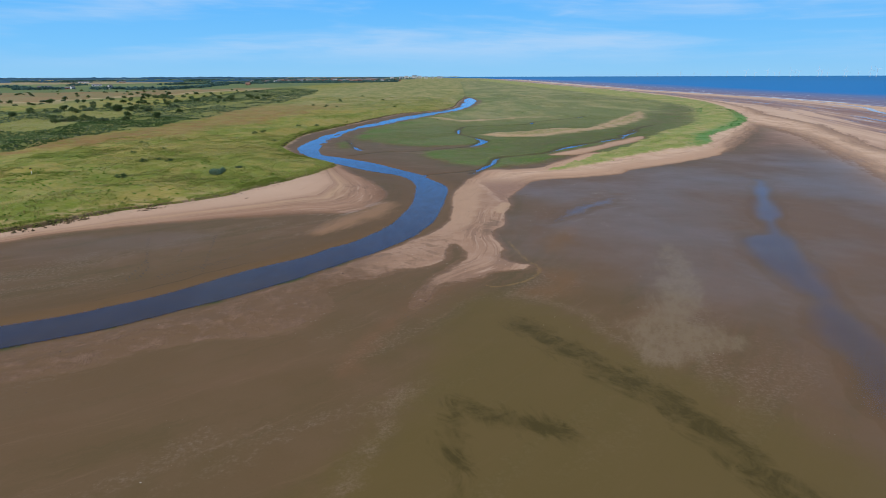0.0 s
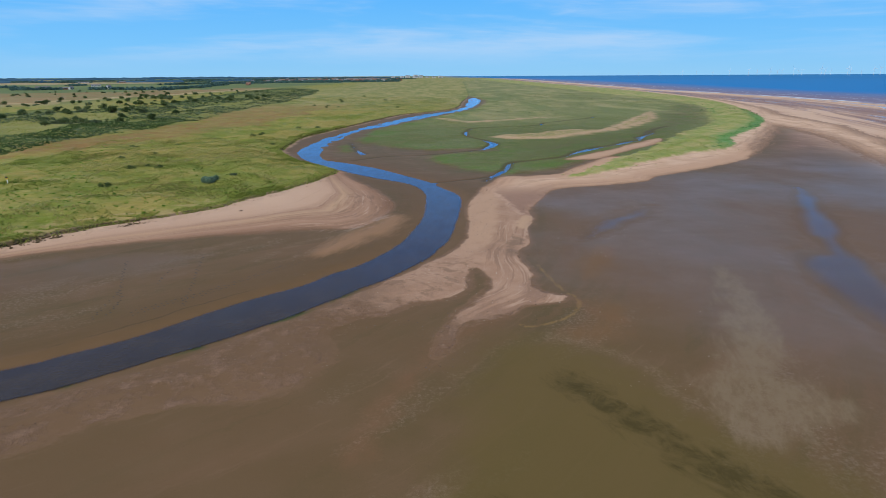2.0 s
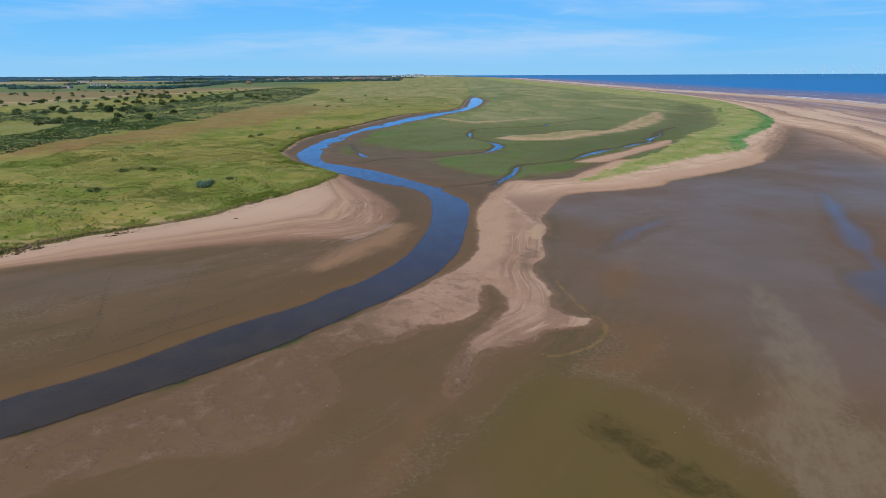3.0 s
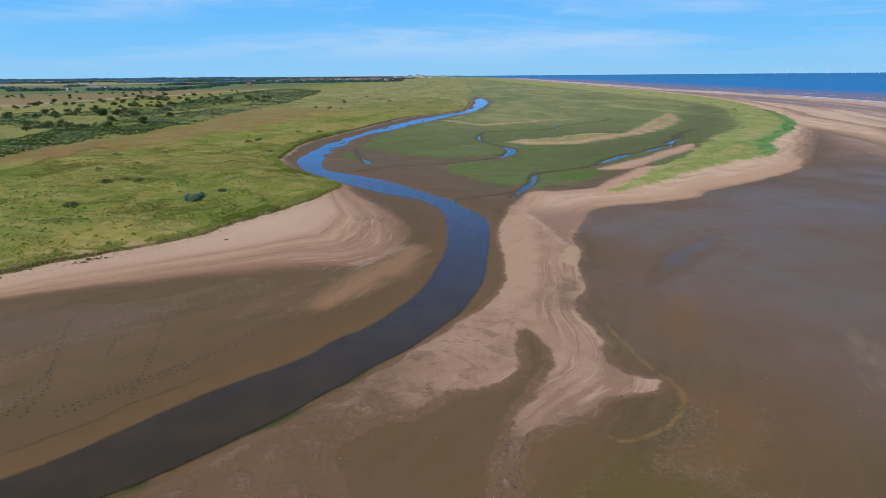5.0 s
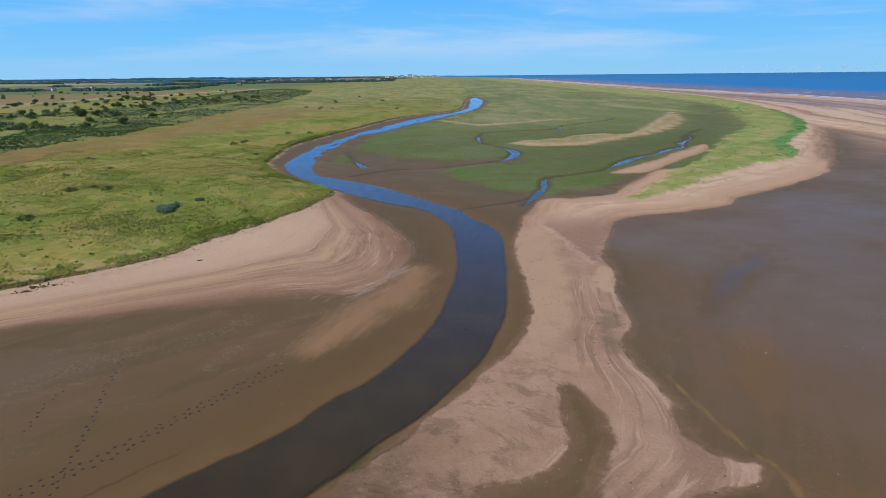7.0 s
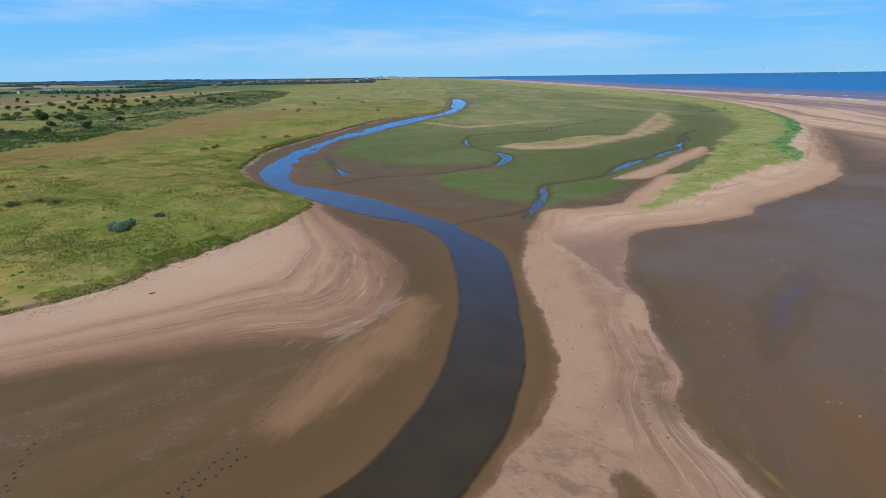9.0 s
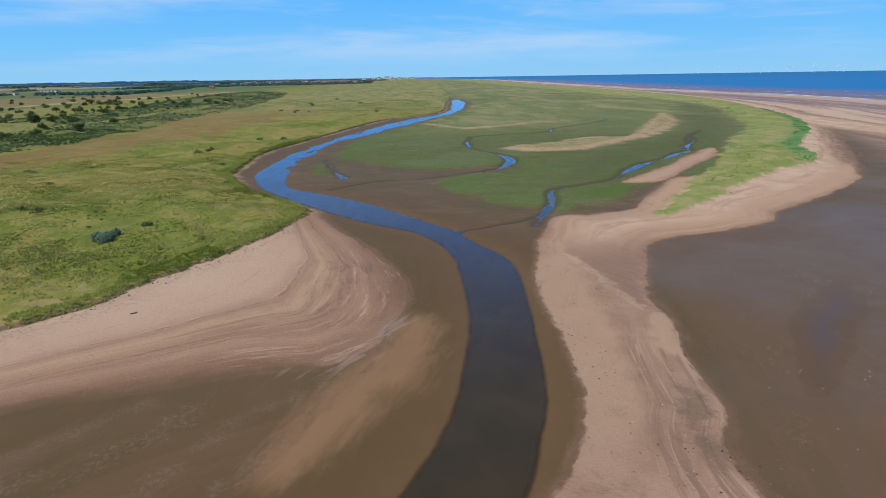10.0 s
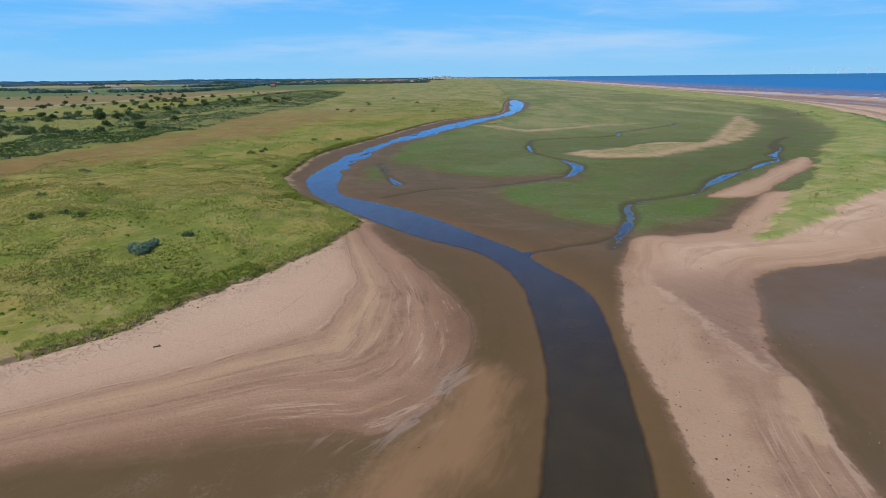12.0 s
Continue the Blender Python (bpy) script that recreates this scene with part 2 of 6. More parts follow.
SPIT_EAST = [(-0.9, 60.2), (5.0, 68.8), (11.0, 74.2), (12.1, 78.0), (12.6, 81.2), (12.5, 84.8), (11.8, 88.4), (12.3, 92.2), (14.4, 95.6), (15.0, 99.6), (16.0, 104.6), (18.0, 109.6), (18.6, 113.6), (19.0, 118.4), (22.6, 126.0), (28.6, 138.2)]
SPIT_WEST = [(-40, 50.4), (-24.6, 60.4), (-17.6, 67.8), (-13.6, 71.6), (-10.6, 75.2), (-7.5, 79), (-4.5, 83.1), (-1.8, 87.0), (1.4, 89.9), (3.6, 95.6), (5.4, 101.8), (6.2, 109), (6.9, 117.6), (8.2, 127.4), (11.6, 138.5)]
GRIT = [[(-9.5, 111), (-11.7, 107.1), (-15.2, 102.7), (-17.4, 100.9), (-19.6, 99.2), (-21.8, 96.8), (-23.4, 93.3), (-24.9, 89.6)], [(-27.5, 102.4), (-30.9, 98.5), (-33.2, 96.8), (-35.8, 95.6), (-40, 94)],
        [(10.8, 63.8), (13.8, 61.6), (16.6, 59.4), (18.2, 55.5), (19.2, 51.0), (21.9, 46.1)], [(-1.5, 42), (-3.8, 34), (-7, 26), (-9, 18)]]
RUST = [[(6.8, 68.2), (3.4, 66.0), (0.6, 62.6), (-1.6, 59.4), (-3.6, 55.2), (-5.7, 49.3), (-6.9, 45.6)], [(15.9, 72.4), (17.2, 69.6), (18.8, 67.0)], [(25.4, 93.4), (24.2, 89.4), (22.6, 86.0)]]
FILM = [(-61.4, 87.6), (-51.5, 91.2), (-40.8, 94.6), (-32.3, 92.6), (-36.4, 86), (-45.1, 81), (-56, 77)]
PALE = [(38, 83.4), (37.3, 76), (35, 68), (33.3, 63), (31.4, 57.8), (29.0, 55), (31.6, 50.8), (29.9, 48.4), (26.5, 47.7), (23.5, 45.6), (21.6, 46.6), (20.4, 50.3), (21.5, 54.1), (25.8, 58.6), (29.6, 65.8), (34, 75)]
OLIVE = [(5, 62), (8.5, 63), (12.1, 61.9), (17.6, 56.3), (18.9, 51.4), (21.6, 46.2), (24, 43.5), (30, 32), (44, 5), (50, -60), (-60, -60), (-22, 10), (-7.5, 30), (-1.2, 41), (0.4, 45.1), (2.7, 56.2)]
HEATH = [(-200, 150), (-136, 192), (-132, 215), (-131, 245), (-123, 267), (-120, 310), (-121, 411), (-122, 480), (-60, 484), (-72, 372), (-82, 294), (-100, 240), (-112, 210), (-128, 180), (-190, 130)]
SCRUB = [(-647, 60), (-300, 110), (-200, 152), (-137, 192), (-133, 215), (-132, 245), (-124, 267), (-121, 312), (-121.4, 411), (-121.5, 481.4), (-119.7, 580.4), (-150, 900), (-236, 1100),
         (-225.9, 660.7), (-205, 502.7), (-241.9, 424.2), (-332.4, 382.5), (-645.3, 389.3)]
SHORE = [(100, -400), (160, -100), (256.3, 121.4), (321.1, 304.9), (355.7, 418.6), (373.3, 515.7), (376.9, 631.5), (371.7, 771.9), (364, 900), (374, 1229), (425, 2500), (500, 4950),
         (5000, 4950), (5000, -400)]
FIELD = [(-900, 800), (-553, 821), (-461, 853), (-386, 893), (-316, 1007), (-268, 1076), (-230, 955), (-265, 845), (-286, 756), (-300, 653), (-331, 566), (-349, 517), (-560, 500), (-900, 520)]
STUBBLE = [(-700, 590), (-500, 560), (-371, 545), (-336, 545), (-321, 613), (-316, 687), (-294, 779), (-248, 994)]
GLADES = [[(-203, 350), (-186, 383), (-161, 338), (-180, 316)], [(-191, 281), (-189, 302), (-162, 287), (-158, 252), (-174, 240)], [(-330, 520), (-300, 560), (-240, 500), (-200, 420), (-235, 400), (-290, 470)]]
TRACK = [(-165, 325), (-159, 337), (-152.6, 374), (-149.4, 435), (-145, 520), (-143.4, 617)]
SURF = [(256, 255), (290, 335), (311, 388), (341, 440), (362, 520), (375, 606), (372, 700), (366, 780)]
CREEK_NORTH = [(101.6, 355.1), (92.5, 340.9), (78.5, 328.7), (61.8, 312), (58.2, 301.3), (46.4, 294.5), (35.7, 292.2), (22.7, 286.7)]
CREEK_BEND = [(22.7, 286.7), (18.9, 270.3), (18, 254.6), (19.2, 246.4), (24.2, 234.6), (25.2, 222.4), (20, 210.1), (14.8, 205.3)]
CREEK_DRY = [(14.8, 205.0), (8.6, 202), (3.0, 198.4), (-2, 195.9), (-8, 195.4), (-13, 194.0), (-17.6, 190), (-21.9, 185.8)]
CREEK_EAST = [(117.1, 289.2), (106.8, 276.9), (97, 262), (91.6, 250), (86.8, 241.9), (83.6, 233.4), (76.8, 227.7), (68.6, 218.7), (59.6, 210.8), (53.1, 203.5), (46.8, 195.5),
              (41.6, 188.0), (34.6, 183.6), (28.6, 180.8), (25.0, 178.0), (23.4, 174.6), (21.9, 167.8), (18.9, 160.2), (15.8, 153.6), (13.8, 149.4)]
CREEK_LOOP = [(83.6, 233.4), (84.6, 241), (90.2, 247.4), (96.6, 256), (100.6, 266)]
CREEK_FAN = [(20, 163.5), (17.6, 158.6), (15, 155.2), (11.2, 152.4), (7.4, 150.9), (5.5, 149.6), (2.2, 148.4), (0.8, 146.6)]
PUDDLES = [(-27.2, 232.7), (-24.6, 218.9), (-22.5, 208.7), (-20.1, 201.2)]
RING = [(13.9, 86.2), (14.2, 82.4), (14.6, 79.0), (15.2, 75.6), (16.0, 73.8), (15.8, 71.5), (14.7, 69.4), (12.9, 67.6), (10.9, 66.5), (9.2, 66.0), (8.3, 66.6)]
ALGAE = [(10.5, 55.4), (12.2, 51.8), (14.7, 47.4), (17.4, 43.1), (19.8, 39.4), (21.1, 34.6), (22.6, 28.7), (26.1, 19.7)]
ALGAE_BLOB = [(3.3, 39.7), (5.2, 38.5), (7.7, 37.4), (10.5, 35.8)]
ALGAE_STREAK = [(2.7, 40.5), (2.4, 35.6), (2, 27.6)]
EDGE_WEED = [(-42.8, 50.2), (-35.9, 54.7), (-27.9, 60), (-20, 66.7), (-14, 72.5), (-11, 77)]


def rounded(points, closed, n=5):
    """The outline through the points, as a smooth curve."""
    p = np.array(points, float)
    k = len(p)
    out = []
    for i in range(k if closed else k - 1):
        a, b, c, d = (p[(i + j) % k] if closed else p[min(max(i + j, 0), k - 1)] for j in (-1, 0, 1, 2))
        for s in np.arange(n) / n:
            out.append(0.5 * (2 * b + (c - a) * s + (2 * a - 5 * b + 4 * c - d) * s ** 2 + (3 * b - a - 3 * c + d) * s ** 3))
    if not closed:
        out.append(p[-1])
    return np.array(out)


def distance(x, y, points, closed=True, near=60.0):
    """Metres from the outline: positive inside (closed), or the distance from a line, for flat arrays x, y."""
    curve = rounded(points, closed)
    nxt = np.roll(curve, -1, 0) if closed else curve[1:]
    a = curve if closed else curve[:-1]
    best = np.full(x.shape, near ** 2)
    inside = np.zeros(x.shape, bool)
    for (ax, ay), (bx, by) in zip(a, nxt):
        dx, dy = bx - ax, by - ay
        m = np.nonzero((x > min(ax, bx) - near) & (x < max(ax, bx) + near) & (y > min(ay, by) - near) & (y < max(ay, by) + near))[0]
        if len(m):
            px, py = x[m] - ax, y[m] - ay
            s = np.clip((px * dx + py * dy) / (dx * dx + dy * dy + 1e-9), 0, 1)
            best[m] = np.minimum(best[m], (px - s * dx) ** 2 + (py - s * dy) ** 2)
        if closed and ay != by:
            c = ((ay > y) != (by > y)) & (x < (bx - ax) * (y - ay) / (by - ay) + ax)
            inside ^= c
    d = np.sqrt(best)
    return np.where(inside, d, -d) if closed else d


def lattice(x, y, size, seed=0):
    """Smooth noise between 0 and 1 with bumps about `size` metres across."""
    u, v = x / size, y / size
    i, j = np.floor(u).astype(np.int64), np.floor(v).astype(np.int64)
    f, g = u - i, v - j
    f, g = f * f * (3 - 2 * f), g * g * (3 - 2 * g)

    def hashed(a, b):
        h = (a * 374761393 + b * 668265263 + seed * 974711) & 0x7FFFFFFF
        h = ((h ^ (h >> 13)) * 1274126177) & 0x7FFFFFFF
        return ((h ^ (h >> 16)) & 0xFFFF) / 65535.0
    return (hashed(i, j) * (1 - f) * (1 - g) + hashed(i + 1, j) * f * (1 - g) + hashed(i, j + 1) * (1 - f) * g + hashed(i + 1, j + 1) * f * g)


def ease(x, lo, hi):
    s = np.clip((x - lo) / (hi - lo), 0, 1)
    return s * s * (3 - 2 * s)


WATER_LEVEL, SEA_LEVEL = -0.12, -0.45


def shore_fields(x, y):
    """Heights and distances from the outlines, for flat arrays of places on the plan."""
    f = {}
    fine, mid, wide = lattice(x, y, 1.3, 1) - 0.5, lattice(x, y, 5.0, 2) - 0.5, lattice(x, y, 22.0, 3) - 0.5
    f["river"] = distance(x, y, RIVER + RIVER_MOUTH) + 0.35 * ease(y, 165, 145) + 0.12 * fine + (0.5 + 3.0 * ease(y, 190, 240)) * mid
    f["bank"] = distance(x, y, BANK_WEST) + 1.1 * fine + 0.9 * mid
    f["marram"] = distance(x, y, MARRAM) + 1.4 * fine + 2.0 * mid
    f["marsh"] = np.maximum(distance(x, y, MARSH), distance(x, y, MARSH_ISLAND) - 2.2) + 1.6 * mid + 0.8 * fine
    f["sand"] = np.maximum.reduce([distance(x, y, p) for p in (SAND_WEST, SPIT + SPIT_NORTH, BEACH, SAND_PATCH)]) + 1.0 * mid + 0.3 * fine
    f["ridge"] = np.maximum(distance(x, y, RIDGE), distance(x, y, RIDGE_THIN)) + 2.0 * mid + 0.8 * fine
    f["tan"] = distance(x, y, TAN_WEST)
    f["tan"] = np.maximum.reduce([f["tan"], distance(x, y, EAST_TAN) - 0.4, distance(x, y, EAST_TAN_LOW) - 0.4]) + 0.6 * mid
    f["dry"] = np.where((distance(x, y, SPIT + SPIT_NORTH) > -8) & (y < 100), 0.36 + 0.64 * ease(x + 0.25 * (y - 70), -17, 3.5), 1.0)
    f["dry"] *= np.where((x > -12) & (y < 80), 0.55 + 0.45 * ease(y, 62, 74), 1.0)
    f["bare"] = (0.55 * lattice(x - 0.6 * y, 1.6 * y, 3.2, 32) + 0.45 * lattice(x, y, 1.2, 34)) * ease(f["bank"], 9, 4) * ease(x, -36, -46) * ease(y, 150, 135)
    f["knob"] = distance(x, y, KNOB) + 0.6 * fine
    f["stain"] = distance(x, y, STAIN) + 1.0 * fine
    f["flat"] = distance(x, y, EAST_FLAT) + 12 * wide
    f["dark"] = distance(x, y, DARK_MUD) + 5.0 * mid
    f["pale"] = distance(x, y, PALE)
    f["olive"] = distance(x, y, OLIVE)
    f["heath"] = distance(x, y, HEATH)
    f["scrub"] = distance(x, y, SCRUB)
    f["sea"] = distance(x, y, SHORE, near=320.0)
    f["pink"] = distance(x, y, PINK) + 1.5 * mid
    f["film"] = distance(x, y, FILM) + 3.0 * mid
    f["grit"] = 0.4 - np.minimum.reduce([distance(x, y, p, False) for p in GRIT])
    f["rust"] = 0.6 - np.minimum.reduce([distance(x, y, p, False) for p in RUST])
    # how far up the western sand, from its wet edge (0) to the bank (1), and how far across the spit, from east (0) to west (1)
    edge, top = distance(x, y, SAND_EDGE, False, 90.0), distance(x, y, BANK_WEST[2:17], False, 90.0)
    f["tide"] = edge / np.maximum(edge + top + 1e-6, 24.0 * ease(x, -38, -16))
    east_side, west_side = distance(x, y, SPIT_EAST, False, 90.0), distance(x, y, SPIT_WEST, False, 90.0)
    f["cross"] = east_side / (east_side + west_side + 1e-6)
    f["field"] = distance(x, y, FIELD, near=160.0)
    f["stubble"] = 9.0 - distance(x, y, STUBBLE, False)
    f["glade"] = np.maximum.reduce([distance(x, y, p) for p in GLADES] + [3.0 - distance(x, y, TRACK, False)])
    f["surf"] = distance(x, y, SURF, False)
    f["pool"] = np.maximum(distance(x, y, POOL_EAST) + 0.9, distance(x, y, POOL_SMALL)) + 1.6 * mid + 1.0 * fine
    f["algae"] = np.maximum.reduce([1.3 - distance(x, y, ALGAE, False), 1.0 - distance(x, y, ALGAE_BLOB, False), 0.5 - distance(x, y, ALGAE_STREAK, False)])
    f["weed"] = 1.4 - distance(x, y, EDGE_WEED, False)
    f["ring"] = 0.16 - distance(x, y, RING, False)
    bend, east = distance(x, y, CREEK_BEND, False), distance(x, y, CREEK_EAST, False)
    creek = np.maximum.reduce([-1.0 + 2.6 * lattice(x, y, 5.0, 91) - distance(x, y, PUDDLES, False),
                               0.35 - distance(x, y, CREEK_NORTH, False), 0.2 + 1.5 * ease(-np.abs(y - 223), -20, -2) + 0.6 * ease(-np.abs(y - 264), -12, -3) - bend,
                               0.35 + 0.45 * ease(-np.abs(y - 169), -11, -5) + 1.0 * ease(-np.abs(y - 205), -11, -3) + 0.7 * ease(-np.abs(y - 226), -9, -3) + 0.5 * ease(-np.abs(y - 243), -7, -2) - east,
                               0.55 - distance(x, y, CREEK_LOOP, False)])
    f["creek"] = creek + 0.5 * fine
    f["runnel"] = 0.5 - np.minimum.reduce([distance(x, y, p, False) for p in (CREEK_DRY, CREEK_NORTH, CREEK_FAN)])
    # heights
    z = 0.05 + 0.05 * wide + 0.05 * mid + 0.02 * fine
    z += 0.42 * ease(f["sand"], -1, 9) + 0.1 * ease(f["knob"], -0.3, 0.5) + 0.08 * ease(f["tan"], -3, 4)
    z += 0.16 * ease(f["marsh"], -0.5, 1.5) * (1 + 0.8 * mid)
    z += 0.55 * ease(f["ridge"], -2, 6) * (1 + mid)
    hump = lattice(x, y, 9.0, 5) - 0.5 + 0.5 * (lattice(x, y, 3.2, 6) - 0.5)
    z += ease(f["marram"], -0.3, 1.0) * (0.25 + 0.35 * np.maximum(fine + 0.3, 0)) + ease(f["marram"], 0, 14) * (0.9 + 1.1 * hump)
    z += ease(f["bank"], -0.15, 0.45) * (0.42 + 0.2 * ease(x, -50, -60) + 0.30 * ease(y, 180, 200) + 0.30 * fine) + ease(f["bank"], 0, 14) * (1.0 + 1.0 * hump + 1.2 * wide)
    z += ease(f["scrub"], -5, 40) * 1.5 * (1 + wide)
    r = f["river"]
    t = ease(r, -2.4, 0.0)
    z = np.where(r < 0, z * (1 - t) + WATER_LEVEL * t, WATER_LEVEL - 0.6 * ease(r, -0.4, 2.6))
    bars = ease(lattice(x - 0.25 * y, 0.30 * y, 2.4, 8) + 0.3 * fine, 0.74, 0.86) * ease(y, 205, 240) * ease(r, -1, 0)
    z += bars * np.maximum(0.03 + WATER_LEVEL - z, 0)
    for name, bank, deep in (("creek", 0.9, 0.35), ("pool", 3.0, 0.09)):
        r = f[name]
        t = ease(r, -bank, 0.0)
        z = np.where(r < 0, z * (1 - t) + np.minimum(z, WATER_LEVEL) * t, np.minimum(z, WATER_LEVEL - deep * ease(r, 0, 4)))
    z -= 0.14 * ease(f["runnel"], -0.7, 0.3)
    s = f["sea"]
    z = np.where(s > -110, z * (1 - ease(s, -110, 0)) + (SEA_LEVEL) * ease(s, -110, 0), z) - 2.5 * ease(s, 0, 80)
    f["z"] = z
    return f


def spaced(lo, fine_lo, fine_hi, hi, step, grow):
    """Even steps over the near ground and ever longer ones away from it."""
    mid = list(np.arange(fine_lo, fine_hi + step / 2, step))
    up, s, down, q = [mid[-1]], step, [mid[0]], step
    while up[-1] < hi:
        s *= grow
        up.append(up[-1] + s)
    while down[-1] > lo:
        q *= grow
        down.append(down[-1] - q)
    up[-1], down[-1] = hi, lo
    return np.array(down[:0:-1] + mid + up[1:])


XS = spaced(-4900, -75, 60, 4900, 0.45, 1.018)
YS = spaced(-400, 26, 215, 4900, 0.45, 1.014)
GX, GY = np.meshgrid(XS, YS)
FIELDS = shore_fields(GX.ravel(), GY.ravel())


def height(x, y):
    """The ground's height at a place, between the sheet's corners."""
    z = FIELDS["z"].reshape(GX.shape)
    i, j = min(max(np.searchsorted(XS, x) - 1, 0), len(XS) - 2), min(max(np.searchsorted(YS, y) - 1, 0), len(YS) - 2)
    u, v = (x - XS[i]) / (XS[i + 1] - XS[i]), (y - YS[j]) / (YS[j + 1] - YS[j])
    return float((z[j, i] * (1 - u) + z[j, i + 1] * u) * (1 - v) + (z[j + 1, i] * (1 - u) + z[j + 1, i + 1] * u) * v)


def sampled(name, x, y):
    """A field of the plan at many places."""
    z = FIELDS[name].reshape(GX.shape)
    i, j = np.clip(np.searchsorted(XS, x) - 1, 0, len(XS) - 2), np.clip(np.searchsorted(YS, y) - 1, 0, len(YS) - 2)
    u, v = (x - XS[i]) / (XS[i + 1] - XS[i]), (y - YS[j]) / (YS[j + 1] - YS[j])
    return (z[j, i] * (1 - u) + z[j, i + 1] * u) * (1 - v) + (z[j + 1, i] * (1 - u) + z[j + 1, i + 1] * u) * v


# ---- materials ----
def material(name):
    m = bpy.data.materials.new(name)
    m.use_nodes = True
    return m, Nodes(m.node_tree)


def finish(n, color, rough, bump=None, strength=0.3, far=0.05, specular=0.5, metal=0.0):
    inputs = {"Base Color": color, "Roughness": rough, "Specular IOR Level": specular, "Metallic": metal}
    if bump is not None:
        inputs["Normal"] = n.add("ShaderNodeBump", {"Height": bump, "Strength": strength, "Distance": far}).outputs[0]
    n.add("ShaderNodeOutputMaterial", {0: n.add("ShaderNodeBsdfPrincipled", inputs)})


def ground_material():
    m, n = material("ground")
    at = n.add("ShaderNodeNewGeometry").outputs["Position"]
    grain, small, mid = n.noise(at, 3.2, 6, 0.65), n.noise(at, 0.7, 5, 0.6), n.noise(at, 0.16, 5, 0.55)
    wide, vast = n.noise(at, 0.035, 5, 0.55), n.noise(at, 0.008, 4, 0.5)

    def along(name, across, length, detail=6, rough=0.62, wobble=0.8):
        """Streaks that follow an outline: short across it, long along it."""
        far = n.math("ADD", n.math("MULTIPLY", n.attr(name), across), n.math("MULTIPLY", small, wobble))
        place = n.add("ShaderNodeVectorMath", {0: at, 1: (length, length, 0.0)}, "MULTIPLY").outputs[0]
        return n.noise(n.add("ShaderNodeVectorMath", {0: place, 1: n.add("ShaderNodeCombineXYZ", {2: far})}, "ADD").outputs[0], 1.0, detail, rough, 0.3)

    def zone(name, soft, rag, tex=small, shift=0.0):
        x = n.math("ADD", n.attr(name), n.math("MULTIPLY", n.math("SUBTRACT", tex, 0.5), rag))
        return n.step(x, -soft + shift, soft + shift)

    xy_in = n.add("ShaderNodeSeparateXYZ", {0: at})
    # bare mud and wet sand of the flats
    color = n.mix(n.step(wide, 0.3, 0.7), (0.133, 0.083, 0.042), (0.114, 0.080, 0.036))
    color = n.mix(n.step(mid, 0.35, 0.75), color, (0.138, 0.089, 0.046))
    color = n.mix(n.math("MULTIPLY", n.step(along("river", 0.30, 0.03), 0.5, 0.66), 0.6), color, (0.092, 0.071, 0.030))
    color = n.mix(n.math("MULTIPLY", n.step(along("river", 0.9, 0.06, 7, 0.7), 0.55, 0.72), 0.45), color, (0.186, 0.118, 0.070))
    color = n.mix(n.math("MULTIPLY", n.step(n.noise(at, 2.2, 8, 0.75), 0.55, 0.75), 0.22), color, (0.20, 0.145, 0.095))
    color = n.mix(n.math("MULTIPLY", n.step(n.noise(n.stretch(at, (0.02, 0.09, 1), -30), 1.0, 5, 0.6, 1.0), 0.52, 0.70), 0.5), color, (0.166, 0.100, 0.056))
    color = n.mix(n.math("MULTIPLY", n.step(n.noise(at, 7.0, 5, 0.75), 0.56, 0.70), 0.28), color, (0.060, 0.042, 0.024))
    color = n.mix(n.math("MULTIPLY", n.math("MULTIPLY", n.step(along("river", 0.16, 0.03, 6, 0.6), 0.54, 0.64), n.step(n.noise(at, 2.4, 9, 0.8), 0.46, 0.62)), 0.55), color, (0.215, 0.160, 0.112))
    far_end = n.step(n.math("ADD", xy_in.outputs[1], n.math("MULTIPLY", n.math("SUBTRACT", wide, 0.5), 80.0)), 165.0, 215.0)
    shine = n.math("MAXIMUM", n.math("MULTIPLY", zone("flat", 9.0, 14.0, wide), n.math("SUBTRACT", 1.0, far_end)), n.math("MULTIPLY", zone("film", 3.0, 12.0, mid), 0.35))
    color = n.mix(n.math("MULTIPLY", far_end, zone("flat", 6.0, 10.0, wide)), color, n.mix(n.step(n.noise(n.stretch(at, (0.22, 0.06, 1), -20), 1.0, 7, 0.68, 0.7), 0.45, 0.65), (0.185, 0.110, 0.068), (0.260, 0.160, 0.104)))
    color = n.mix(n.math("MULTIPLY", shine, 0.6), color, (0.150, 0.094, 0.060))
    olive = zone("olive", 3.5, 9.0, n.noise(at, 0.3, 7, 0.65))
    color = n.mix(n.math("MULTIPLY", olive, 0.75), color, (0.118, 0.086, 0.028))
    color = n.mix(n.math("MULTIPLY", zone("pale", 1.4, 9.0, n.noise(n.stretch(at, (0.35, 0.16, 1), 23), 1.0, 8, 0.7, 0.6)), n.step(n.noise(n.stretch(at, (0.8, 0.3, 1), 23), 1.0, 9, 0.75), 0.36, 0.60, 0.4, 0.9)), color, (0.188, 0.138, 0.082))
    color = n.mix(n.math("MULTIPLY", zone("algae", 1.1, 8.0, n.noise(n.stretch(at, (0.6, 0.25, 1), -25), 1.0, 8, 0.72, 0.8)), n.step(n.noise(at, 0.35, 8, 0.75, 0.6), 0.36, 0.6, 0.25, 0.8)), color, (0.052, 0.041, 0.013))
    color = n.mix(n.math("MULTIPLY", zone("ring", 0.22, 0.9, n.noise(at, 0.6, 7, 0.7)), 0.75), color, (0.232, 0.145, 0.054))
